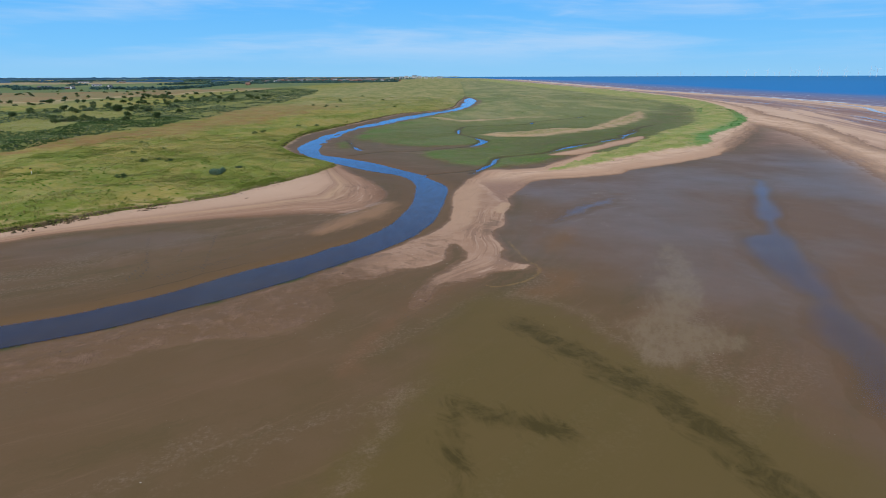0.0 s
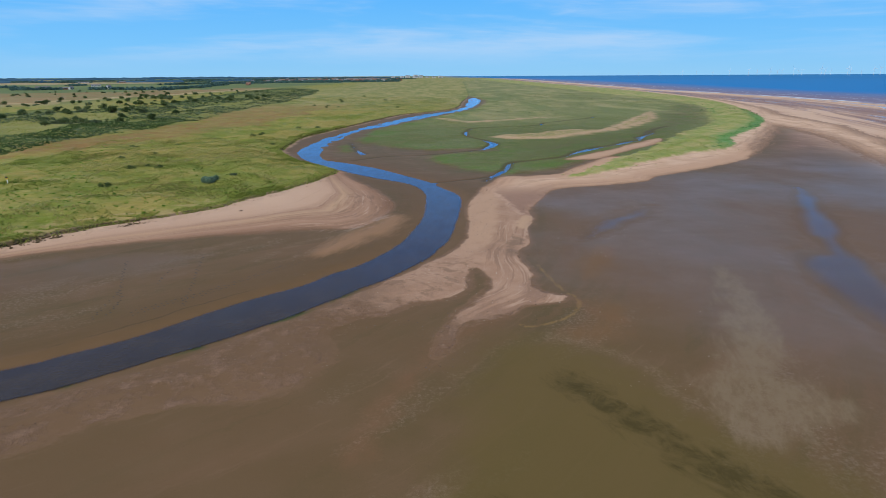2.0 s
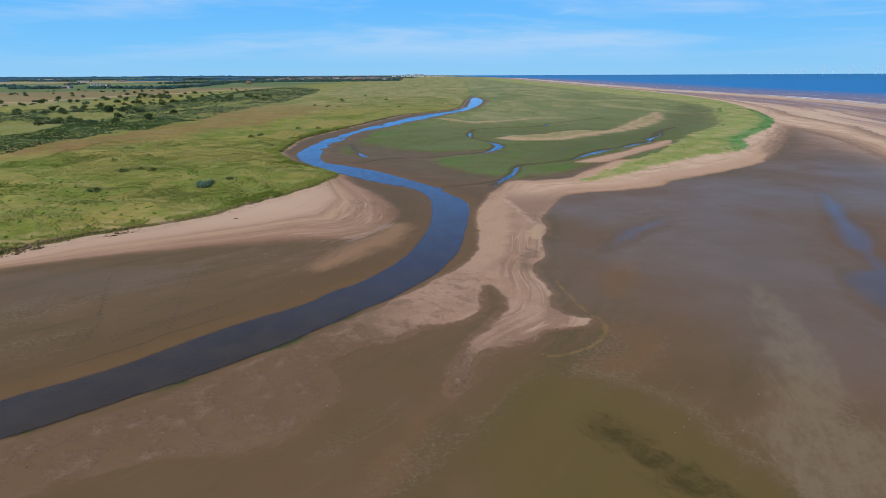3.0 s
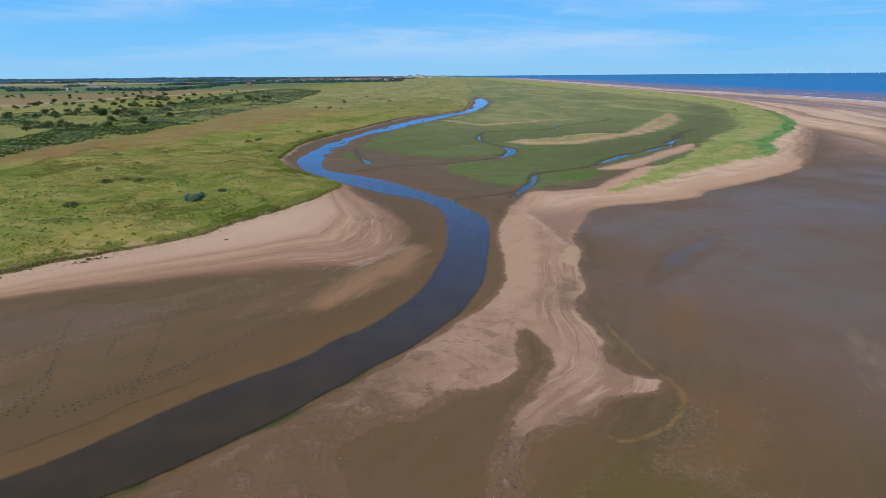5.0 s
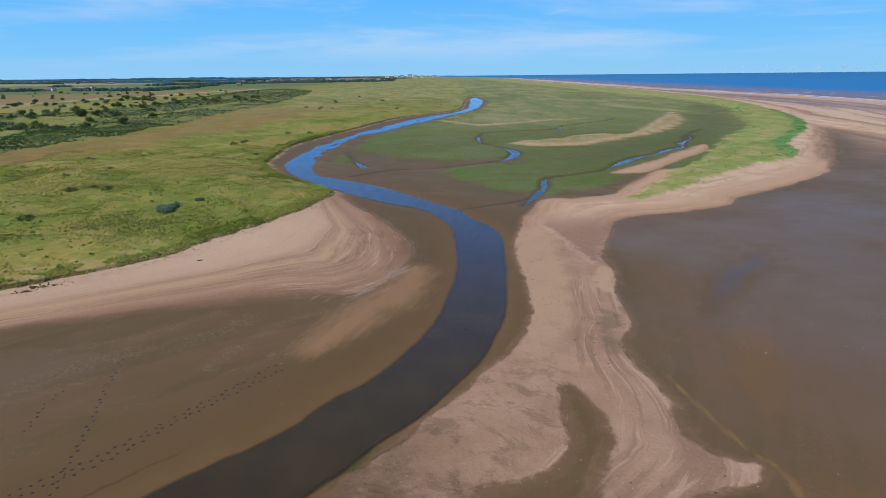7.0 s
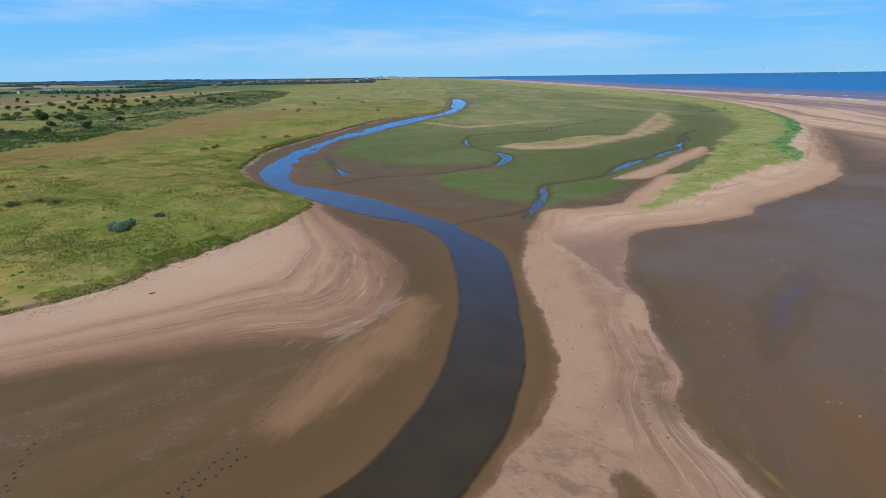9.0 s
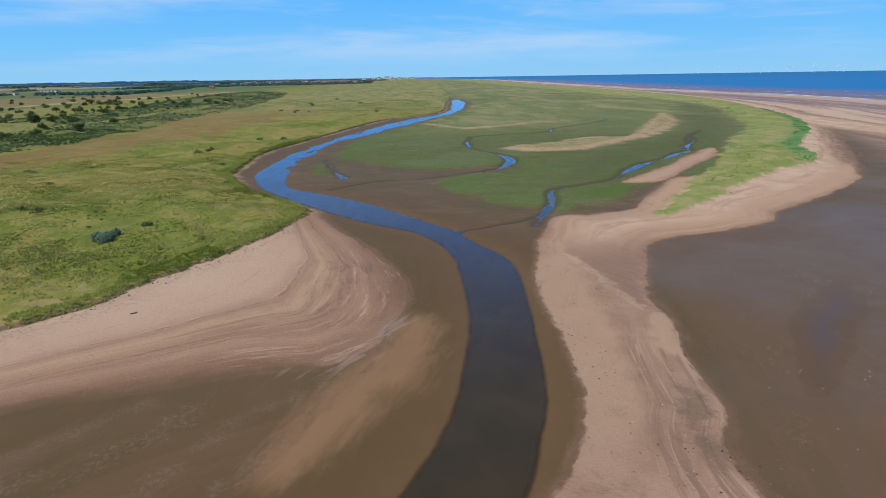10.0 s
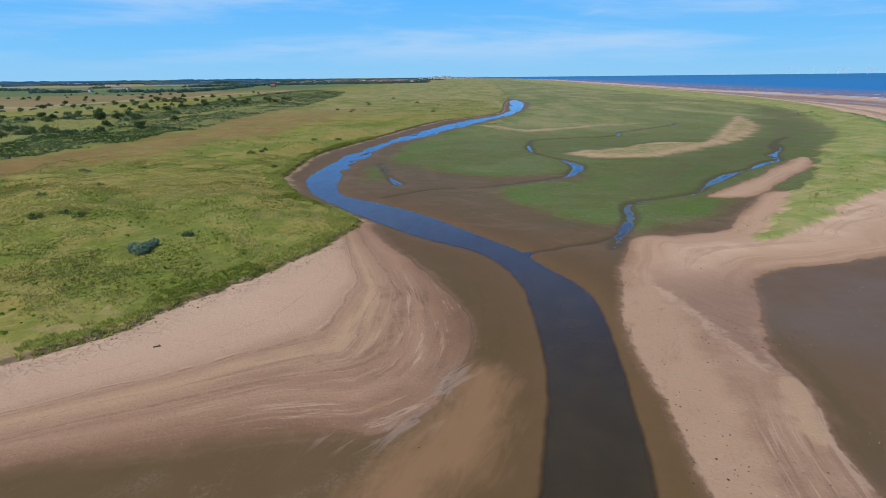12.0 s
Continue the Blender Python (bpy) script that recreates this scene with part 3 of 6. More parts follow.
    color = n.mix(n.math("MULTIPLY", n.math("MULTIPLY", zone("grit", 1.0, 6.0, n.noise(at, 0.5, 8, 0.72)), n.step(n.noise(at, 3.4, 9, 0.82), 0.40, 0.64)), 0.5), color, (0.235, 0.170, 0.115))
    color = n.mix(n.math("MULTIPLY", zone("rust", 1.6, 5.0, n.noise(at, 0.3, 7, 0.65)), 0.42), color, (0.205, 0.104, 0.056))
    color = n.mix(n.math("MULTIPLY", n.step(n.attr("river"), -13.0, -1.0), 0.6), color, (0.116, 0.070, 0.031))
    color = n.mix(n.math("MULTIPLY", n.step(n.attr("river"), -4.0, 0.0), n.step(n.noise(at, 0.3, 7, 0.7), 0.3, 0.6, 0.3, 0.65)), color, (0.155, 0.094, 0.046))
    color = n.mix(n.math("MULTIPLY", zone("tan", 2.0, 6.0, n.noise(n.stretch(at, (0.7, 0.18, 1), 22), 1.0, 8, 0.68, 0.5)), 0.8), color, n.mix(n.step(xy_in.outputs[0], 5.0, 12.0), (0.285, 0.165, 0.088), (0.158, 0.092, 0.042)))
    color = n.mix(n.math("MULTIPLY", n.step(n.math("ADD", n.attr("river"), n.math("MULTIPLY", n.math("SUBTRACT", n.noise(at, 0.7, 7, 0.7), 0.5), 2.0)), -0.1, 0.9), 0.5), color, n.mix(n.step(n.noise(at, 0.5, 7, 0.7), 0.42, 0.6), (0.062, 0.046, 0.022), (0.040, 0.046, 0.016)))
    edge = n.math("ABSOLUTE", n.math("ADD", n.attr("river"), n.math("ADD", 1.4, n.math("MULTIPLY", n.noise(at, 0.12, 7, 0.65), 2.2))))
    scarp = n.math("MULTIPLY", n.step(edge, 0.20, 0.05), n.math("MULTIPLY", n.step(n.attr("bank"), -52.0, -46.0), n.math("MULTIPLY", n.step(n.noise(at, 0.09, 5, 0.6), 0.42, 0.56), n.step(xy_in.outputs[1], 86.0, 78.0))))
    color = n.mix(n.math("MULTIPLY", scarp, 0.45), color, (0.055, 0.040, 0.020))
    # foreshore: tan wet sand in bands along the tide line
    shore = n.step(n.attr("sea"), -150.0, -112.0)
    tidal = n.add("ShaderNodeCombineXYZ", {0: n.math("MULTIPLY", n.attr("sea"), 0.075), 1: n.math("MULTIPLY", xy_in.outputs[1], 0.006)})
    band = n.noise(tidal, 1.0, 6, 0.6, 0.6)
    wet_band = n.math("MULTIPLY", shore, n.math("MULTIPLY", n.step(n.math("ADD", n.attr("sea"), n.math("MULTIPLY", n.math("SUBTRACT", band, 0.5), 90.0)), -96.0, -80.0), n.step(n.attr("sea"), -26.0, -44.0)))
    sheen = n.math("MULTIPLY", wet_band, n.step(n.noise(n.add("ShaderNodeVectorMath", {0: tidal, 1: (3.2, 2.4, 1.0)}, "MULTIPLY").outputs[0], 1.0, 6, 0.66, 0.4), 0.55, 0.61, 0.0, 0.8))
    sheen = n.math("MAXIMUM", sheen, n.step(n.math("ADD", n.attr("surf"), n.math("MULTIPLY", band, 3.0)), 4.4, 3.2))
    strand = n.mix(n.step(band, 0.44, 0.62), (0.560, 0.385, 0.255), (0.440, 0.280, 0.182))
    strand = n.mix(n.math("MULTIPLY", wet_band, n.step(band, 0.36, 0.52, 0.45, 1.0)), strand, (0.250, 0.150, 0.115))
    color = n.mix(shore, color, strand)
    # salt marsh
    plants = n.mix(n.step(mid, 0.35, 0.65), (0.112, 0.136, 0.042), (0.148, 0.148, 0.060))
    plants = n.mix(n.math("MULTIPLY", n.step(small, 0.4, 0.7), 0.7), plants, (0.088, 0.110, 0.030))
    plants = n.mix(n.math("MULTIPLY", n.step(n.noise(at, 0.09, 6, 0.65, 0.4), 0.52, 0.68), 0.7), plants, (0.085, 0.130, 0.030))
    plants = n.mix(n.step(wide, 0.45, 0.6), plants, n.mix(n.step(n.noise(at, 0.9, 8, 0.75), 0.42, 0.62), (0.112, 0.145, 0.048), (0.170, 0.178, 0.085)))
    plants = n.mix(n.step(n.math("ADD", n.add("ShaderNodeSeparateXYZ", {0: at}).outputs[1], n.math("MULTIPLY", vast, 150.0)), 330.0, 470.0), plants,
                   n.mix(n.step(n.noise(n.stretch(at, (0.05, 0.014, 1)), 1.0, 7, 0.68, 0.5), 0.38, 0.62), (0.165, 0.192, 0.068), (0.300, 0.270, 0.125)))
    meadow = n.math("MULTIPLY", n.step(n.noise(n.stretch(at, (0.020, 0.008, 1), 6), 1.0, 6, 0.6, 0.6), 0.44, 0.60), n.step(xy_in.outputs[1], 250.0, 330.0))
    plants = n.mix(n.math("MULTIPLY", meadow, 0.7), plants, n.mix(n.step(small, 0.4, 0.65), (0.135, 0.165, 0.058), (0.170, 0.188, 0.075)))
    sere = n.math("MULTIPLY", n.step(n.noise(n.stretch(at, (0.07, 0.022, 1), -8), 1.0, 8, 0.72, 0.8), 0.56, 0.68), n.step(xy_in.outputs[1], 270.0, 350.0))
    plants = n.mix(n.math("MULTIPLY", sere, 0.6), plants, (0.345, 0.285, 0.135))
    dark = n.mix(n.step(mid, 0.42, 0.6), (0.122, 0.104, 0.054), (0.095, 0.120, 0.036))
    dark = n.mix(n.math("MULTIPLY", n.step(n.noise(at, 0.06, 6, 0.65), 0.52, 0.64), 0.8), dark, (0.075, 0.130, 0.028))
    dark = n.mix(n.math("MULTIPLY", n.step(n.noise(at, 0.5, 7, 0.7), 0.55, 0.7), 0.6), dark, (0.125, 0.118, 0.060))
    plants = n.mix(n.math("MULTIPLY", zone("dark", 10.0, 40.0, n.noise(at, 0.04, 8, 0.68), 2.0), 0.7), plants, dark)
    slime = n.math("MULTIPLY", n.step(n.attr("marsh"), -16.0, -1.0), n.step(n.noise(n.stretch(at, (0.09, 0.2, 1), -12), 1.0, 8, 0.7, 0.7), 0.44, 0.62))
    color = n.mix(n.math("MULTIPLY", slime, 0.6), color, (0.098, 0.090, 0.040))
    color = n.mix(n.math("MULTIPLY", n.math("MULTIPLY", n.step(n.attr("marsh"), -30.0, -6.0), n.step(xy_in.outputs[1], 140.0, 158.0)), n.step(n.noise(n.stretch(at, (0.07, 0.16, 1), 20), 1.0, 8, 0.7, 0.8), 0.50, 0.66, 0.0, 0.7)), color, (0.200, 0.128, 0.080))
    thin = n.math("MULTIPLY", zone("marsh", 3.0, 20.0, n.noise(at, 0.11, 9, 0.72), 0.6), n.step(n.noise(at, 0.8, 7, 0.7), 0.3, 0.5, 0.5, 1.0))
    fringe = n.math("MULTIPLY", n.math("MULTIPLY", n.step(n.attr("marsh"), -1.0, 3.0), n.step(n.attr("marsh"), 22.0, 3.0)), n.step(n.noise(at, 0.05, 7, 0.65), 0.42, 0.64))
    plants = n.mix(n.math("MULTIPLY", fringe, 0.75), plants, (0.085, 0.155, 0.026))
    plants = n.mix(n.math("MULTIPLY", n.step(n.noise(n.stretch(at, (0.10, 0.22, 1), 15), 1.0, 8, 0.72, 0.8), 0.57, 0.68), 0.55), plants, (0.215, 0.190, 0.095))
    color = n.mix(thin, color, plants)
    color = n.mix(n.math("MULTIPLY", zone("runnel", 0.4, 0.6), 0.6), color, (0.06, 0.045, 0.03))
    # dry sand: the western bar, banded by the tides from its wet edge up to the bank
    bar = n.math("MAXIMUM", n.step(n.attr("bank"), -40.0, -28.0), n.step(xy_in.outputs[1], 128.0, 146.0))
    western = n.step(xy_in.outputs[0], 2.0, -3.0)
    up = n.math("ADD", n.attr("tide"), n.math("MULTIPLY", n.math("SUBTRACT", n.noise(at, 0.09, 6, 0.6, 0.6), 0.5), 0.16))
    bands = n.add("ShaderNodeValToRGB", {0: up})
    tones = ((0.0, (0.190, 0.108, 0.064)), (0.08, (0.270, 0.158, 0.098)), (0.15, (0.352, 0.216, 0.138)), (0.21, (0.305, 0.184, 0.118)), (0.29, (0.372, 0.234, 0.148)),
             (0.36, (0.450, 0.298, 0.182)), (0.42, (0.355, 0.222, 0.146)), (0.52, (0.470, 0.315, 0.212)), (1.0, (0.545, 0.382, 0.266)))
    for k, (where, tone) in enumerate(tones):
        e = bands.color_ramp.elements[k] if k < 2 else bands.color_ramp.elements.new(where)
        e.position, e.color = where, (*tone, 1.0)
    # the northern beach and ridge have bands of their own along the water
    rim = n.math("ADD", n.attr("sand"), n.math("MULTIPLY", n.math("SUBTRACT", n.noise(at, 0.11, 6, 0.6, 0.8), 0.5), 4.0))
    beach = n.mix(n.step(rim, -0.5, 2.5), (0.285, 0.170, 0.102), (0.465, 0.302, 0.195))
    beach = n.mix(n.step(rim, 4.0, 9.0), beach, n.mix(n.step(mid, 0.35, 0.65), (0.500, 0.338, 0.222), (0.585, 0.412, 0.285)))
    beach = n.mix(n.math("MULTIPLY", n.step(along("sand", 0.7, 0.03, 6, 0.6, 0.5), 0.52, 0.66), 0.5), beach, (0.310, 0.190, 0.122))
    bands = n.mix(western, beach, bands)
    tip = n.math("MULTIPLY", n.math("MULTIPLY", western, n.step(n.attr("tide"), 0.50, 0.14)), n.math("MULTIPLY", n.step(xy_in.outputs[0], -36.0, -17.0), n.step(xy_in.outputs[1], 148.0, 130.0)))
    sweep = n.math("MULTIPLY", n.math("MULTIPLY", western, n.step(n.attr("tide"), 0.60, 0.36)), n.step(n.math("ADD", xy_in.outputs[1], n.math("MULTIPLY", xy_in.outputs[0], 0.6)), 128.0, 112.0, 0.12, 1.0))
    bands = n.mix(n.math("MULTIPLY", n.math("MULTIPLY", sweep, n.step(n.noise(at, 0.17, 6, 0.65, 0.5), 0.42, 0.58, 0.3, 1.0)), n.step(along("tide", 34.0, 0.035, 7, 0.66, 0.35), 0.50, 0.64, 0.0, 0.62)), bands, (0.262, 0.158, 0.102))
    bands = n.mix(n.math("MULTIPLY", sweep, n.step(along("tide", 22.0, 0.045, 6, 0.62, 0.4), 0.53, 0.66, 0.0, 0.5)), bands, (0.470, 0.318, 0.205))
    worn = n.step(n.noise(at, 0.13, 6, 0.65, 0.5), 0.42, 0.60, 0.25, 1.0)
    bands = n.mix(n.math("MULTIPLY", n.math("MULTIPLY", tip, n.step(along("tide", 26.0, 0.11, 7, 0.68, 0.5), 0.47, 0.57, 0.0, 0.85)), worn), bands, (0.190, 0.116, 0.078))
    bands = n.mix(n.math("MULTIPLY", tip, n.step(along("tide", 46.0, 0.12, 7, 0.66, 0.5), 0.55, 0.66, 0.0, 0.65)), bands, (0.500, 0.350, 0.250))
    scuff = n.math("MULTIPLY", n.step(n.attr("tide"), 0.45, 0.6), n.step(n.noise(n.stretch(at, (0.30, 0.75, 1), -28), 1.0, 8, 0.7, 0.9), 0.57, 0.66, 0.0, 0.55))
    bands = n.mix(n.math("MULTIPLY", scuff, western), bands, (0.520, 0.365, 0.272))
    # thin wrack lines left by the tides
    for level, wide_by, share, tone in ((0.235, 0.012, 0.7, (0.215, 0.130, 0.085)), (0.44, 0.009, 0.6, (0.225, 0.138, 0.092)), (0.455, 0.008, 0.35, (0.54, 0.385, 0.28)), (0.33, 0.007, 0.4, (0.25, 0.152, 0.10)), (0.62, 0.005, 0.35, (0.27, 0.168, 0.112))):
        line = n.math("ADD", n.attr("tide"), n.math("MULTIPLY", n.math("SUBTRACT", n.noise(at, 0.13, 5, 0.55), 0.5), 0.10))
        mark = n.math("MULTIPLY", n.step(n.math("ABSOLUTE", n.math("SUBTRACT", line, level)), wide_by, wide_by * 0.25), n.step(n.noise(at, 0.9, 7, 0.7), 0.44, 0.56, 0.15, 1.0))
        bands = n.mix(n.math("MULTIPLY", n.math("MULTIPLY", mark, share), western), bands, tone)
    # the spit: pale along its crest, damp and streaked by the ebb along its eastern side
    spread = n.mix(n.step(n.noise(at, 0.15, 7, 0.65), 0.36, 0.64), (0.318, 0.196, 0.126), (0.392, 0.252, 0.168))
    crest = n.math("MULTIPLY", n.step(n.math("ADD", n.attr("cross"), n.math("MULTIPLY", n.math("SUBTRACT", n.noise(at, 0.2, 7, 0.65), 0.5), 0.5)), 0.42, 0.62), n.step(xy_in.outputs[1], 88.0, 100.0))
    spread = n.mix(n.math("MULTIPLY", crest, 0.75), spread, (0.428, 0.282, 0.182))
    fans = n.noise(n.stretch(at, (0.9, 0.16, 1), -32), 1.0, 7, 0.66, 0.7)
    pink = n.mix(n.step(fans, 0.42, 0.66), (0.270, 0.166, 0.119), (0.232, 0.143, 0.103))
    spread = n.mix(n.math("MULTIPLY", zone("pink", 1.6, 5.0), 0.85), spread, pink)
    ledge = n.step(n.math("ABSOLUTE", n.math("ADD", n.attr("pink"), n.math("MULTIPLY", n.math("SUBTRACT", small, 0.5), 2.5))), 0.9, 0.2)
    spread = n.mix(n.math("MULTIPLY", n.math("MULTIPLY", ledge, n.step(xy_in.outputs[0], 19.5, 17.0)), n.step(n.noise(at, 0.4, 7, 0.7), 0.40, 0.60, 0.1, 0.6)), spread, (0.500, 0.345, 0.240))
    ebb = n.math("MULTIPLY", n.step(n.math("ADD", n.attr("cross"), n.math("MULTIPLY", n.math("SUBTRACT", mid, 0.5), 0.4)), 0.56, 0.34), n.math("MULTIPLY", n.step(xy_in.outputs[1], 116.0, 104.0), n.step(n.attr("dry"), 0.72, 0.9)))
    run = along("cross", 13.0, 0.07, 7, 0.66, 0.5)
    spread = n.mix(n.math("MULTIPLY", ebb, n.step(run, 0.47, 0.60, 0.0, 0.75)), spread, (0.232, 0.142, 0.094))
    spread = n.mix(n.math("MULTIPLY", ebb, n.step(along("cross", 26.0, 0.10, 6, 0.62, 0.4), 0.54, 0.64, 0.0, 0.6)), spread, (0.470, 0.325, 0.225))
    spread = n.mix(n.math("MULTIPLY", n.math("SUBTRACT", 1.0, ebb), n.step(n.noise(n.stretch(at, (0.22, 0.5, 1), -62), 1.0, 8, 0.7, 0.6), 0.54, 0.68, 0.0, 0.45)), spread, (0.270, 0.168, 0.112))
    # the low western lobe is half mud
    lobe = n.math("MULTIPLY", n.step(n.attr("dry"), 0.98, 0.6), n.step(n.noise(at, 0.55, 9, 0.74, 0.3), 0.40, 0.56, 0.55, 1.0))
    spread = n.mix(lobe, spread, (0.205, 0.128, 0.080))
    mottle = n.math("MULTIPLY", n.step(xy_in.outputs[1], 96.0, 84.0), n.step(n.attr("cross"), 0.42, 0.58))
    spread = n.mix(n.math("MULTIPLY", mottle, n.step(n.noise(n.stretch(at, (0.35, 0.55, 1), 40), 1.0, 9, 0.74, 0.5), 0.49, 0.60, 0.0, 0.75)), spread, (0.205, 0.130, 0.084))
    spread = n.mix(n.math("MULTIPLY", mottle, n.step(n.noise(at, 2.0, 8, 0.78), 0.52, 0.66, 0.0, 0.5)), spread, (0.245, 0.156, 0.104))
    sand = n.mix(n.math("MULTIPLY", n.step(wide, 0.45, 0.65), 0.2), n.mix(bar, spread, bands), (0.380, 0.240, 0.162))
    sand = n.mix(n.math("MULTIPLY", zone("knob", 0.4, 1.6), 0.8), sand, (0.445, 0.300, 0.190))
    sand = n.mix(n.math("MULTIPLY", zone("stain", 0.9, 6.0, n.noise(at, 0.7, 8, 0.75)), 0.6), sand, (0.150, 0.102, 0.070))
    sand = n.mix(n.math("MULTIPLY", n.step(n.noise(at, 7.0, 4, 0.75), 0.56, 0.68), 0.18), sand, (0.27, 0.172, 0.118))
    sand = n.mix(n.math("MULTIPLY", n.step(n.noise(at, 4.0, 5, 0.75), 0.57, 0.68), 0.22), sand, (0.56, 0.41, 0.30))
    ragged = n.math("ADD", n.math("MULTIPLY", along("sand", 0.55, 0.05, 8, 0.66, 0.5), 0.6), n.math("MULTIPLY", n.noise(at, 0.45, 9, 0.76, 0.4), 0.5))
    # the lobe's edge is torn into patches, the others are cleaner
    torn = n.math("ADD", n.step(n.attr("dry"), 0.97, 0.55, 3.6, 9.0), n.math("MULTIPLY", n.step(xy_in.outputs[0], 95.0, 125.0), 22.0))
    reach = n.math("ADD", n.attr("sand"), n.math("MULTIPLY", n.math("SUBTRACT", ragged, 0.55), torn))
    soft_edge = n.math("MULTIPLY", n.step(xy_in.outputs[0], -14.0, -22.0), n.step(n.attr("bank"), -60.0, -46.0))
    moist = n.math("MULTIPLY", n.step(reach, n.math("SUBTRACT", -0.9, n.math("MULTIPLY", soft_edge, 0.7)), n.math("MULTIPLY", soft_edge, 0.3)), n.step(n.attr("dry"), 0.3, 0.6, 0.45, 0.8))
    color = n.mix(moist, color, n.mix(n.step(ragged, 0.5, 0.72), (0.178, 0.106, 0.062), (0.215, 0.130, 0.078)))
    gentle = n.math("ADD", n.math("MULTIPLY", soft_edge, 0.45), n.math("MULTIPLY", n.step(xy_in.outputs[0], 95.0, 125.0), 5.0))
    damp = n.step(reach, n.math("SUBTRACT", -0.1, n.math("MULTIPLY", gentle, 0.6)), n.math("ADD", 0.45, n.math("MULTIPLY", gentle, 2.0)))
    patches = n.math("ADD", n.attr("dry"), n.math("MULTIPLY", n.math("SUBTRACT", n.noise(at, 0.40, 9, 0.74), 0.5), 2.2))
    damp = n.math("MULTIPLY", damp, n.step(patches, 0.25, 0.75))
    color = n.mix(damp, color, sand)
    # pale streaks drawn out past the western tip
    tip_streaks = n.math("MULTIPLY", n.math("MULTIPLY", n.step(n.attr("sand"), -2.8, -0.2), n.step(n.attr("sand"), 1.6, 0.4)), n.math("MULTIPLY", n.step(xy_in.outputs[0], -21.0, -16.0), n.math("MULTIPLY", western, n.math("MULTIPLY", n.step(xy_in.outputs[1], 122.0, 114.0), n.step(xy_in.outputs[1], 99.0, 103.0)))))
    color = n.mix(n.math("MULTIPLY", tip_streaks, n.step(n.noise(n.stretch(at, (0.9, 0.22, 1), 34), 1.0, 6, 0.62, 0.6), 0.50, 0.60, 0.0, 0.5)), color, (0.350, 0.262, 0.205))
    ridge = n.mix(n.step(n.math("ADD", n.attr("ridge"), n.math("MULTIPLY", small, 8.0)), 6.5, 9.5), n.mix(n.step(small, 0.4, 0.65), (0.43, 0.295, 0.180), (0.37, 0.265, 0.145)), n.mix(n.step(small, 0.42, 0.6), (0.245, 0.225, 0.085), (0.37, 0.275, 0.150)))
    color = n.mix(n.math("MULTIPLY", zone("ridge", 2.2, 12.0, n.noise(at, 0.16, 8, 0.7)), n.step(n.noise(at, 0.10, 8, 0.72, 0.4), 0.36, 0.52, 0.55, 1.0)), color, ridge)
    lip = n.math("MULTIPLY", n.math("MULTIPLY", n.step(n.math("ADD", n.attr("bank"), n.math("MULTIPLY", n.math("SUBTRACT", n.noise(at, 0.12, 7, 0.7), 0.5), 5.0)), -2.6, -1.0), n.step(n.attr("bank"), 0.1, -0.4)), n.math("MULTIPLY", n.step(xy_in.outputs[1], 190.0, 205.0), n.step(xy_in.outputs[1], 640.0, 560.0)))
    color = n.mix(n.math("MULTIPLY", lip, n.step(mid, 0.35, 0.6, 0.0, 0.8)), color, (0.39, 0.265, 0.170))
    color = n.mix(n.math("MULTIPLY", n.step(n.attr("creek"), -1.5, -0.1), 0.7), color, (0.085, 0.066, 0.042))
    # the iron-red cast of this coast's sand and mud
    color = n.mix(n.math("SUBTRACT", 1.0, n.math("MULTIPLY", thin, 0.8)), color, n.mix(1.0, color, (1.02, 0.995, 1.0), "MULTIPLY"))
    # dune grass
    comb = n.noise(n.stretch(at, (1.6, 0.5, 1.0), 35), 1.0, 8, 0.75, 0.6)
    grass = n.mix(n.step(mid, 0.36, 0.64), (0.168, 0.192, 0.036), (0.270, 0.236, 0.070))
    grass = n.mix(n.math("MULTIPLY", n.step(n.noise(at, 0.045, 6, 0.6, 0.6), 0.46, 0.58), 0.75), grass, (0.122, 0.158, 0.024))
    grass = n.mix(n.math("MULTIPLY", n.step(n.noise(at, 0.032, 5, 0.6, 0.5), 0.47, 0.60), 0.8), grass, (0.298, 0.230, 0.068))
    grass = n.mix(n.math("MULTIPLY", n.step(n.noise(at, 0.14, 7, 0.7, 0.5), 0.55, 0.68), 0.6), grass, (0.285, 0.225, 0.075))
    grass = n.mix(n.math("MULTIPLY", n.step(comb, 0.50, 0.66), 0.6), grass, (0.090, 0.138, 0.015))
    grass = n.mix(n.math("MULTIPLY", n.step(comb, 0.46, 0.34), 0.6), grass, (0.365, 0.338, 0.135))
    grass = n.mix(n.math("MULTIPLY", n.step(grain, 0.5, 0.72), 0.4), grass, (0.350, 0.340, 0.110))
    bare = n.step(n.math("ADD", n.attr("bare"), n.math("MULTIPLY", n.math("SUBTRACT", n.noise(at, 0.9, 7, 0.7), 0.5), 0.3)), 0.46, 0.56)
    grass = n.mix(n.math("MULTIPLY", bare, 0.5), grass, n.mix(n.step(grain, 0.4, 0.6), (0.440, 0.315, 0.170), (0.300, 0.230, 0.095)))
    heath = n.mix(n.step(mid, 0.35, 0.7), (0.258, 0.128, 0.058), (0.225, 0.155, 0.060))
    grass = n.mix(n.math("MULTIPLY", zone("heath", 6.0, 70.0, n.noise(at, 0.03, 7, 0.65), -2.0), n.step(n.noise(at, 0.25, 8, 0.75), 0.36, 0.58, 0.2, 0.8)), grass, heath)
    grass = n.mix(n.math("MULTIPLY", zone("scrub", 5.0, 14.0, mid), 0.75), grass, n.mix(n.step(n.noise(at, 0.06, 6, 0.65), 0.4, 0.6), (0.095, 0.135, 0.045), (0.165, 0.175, 0.060)))
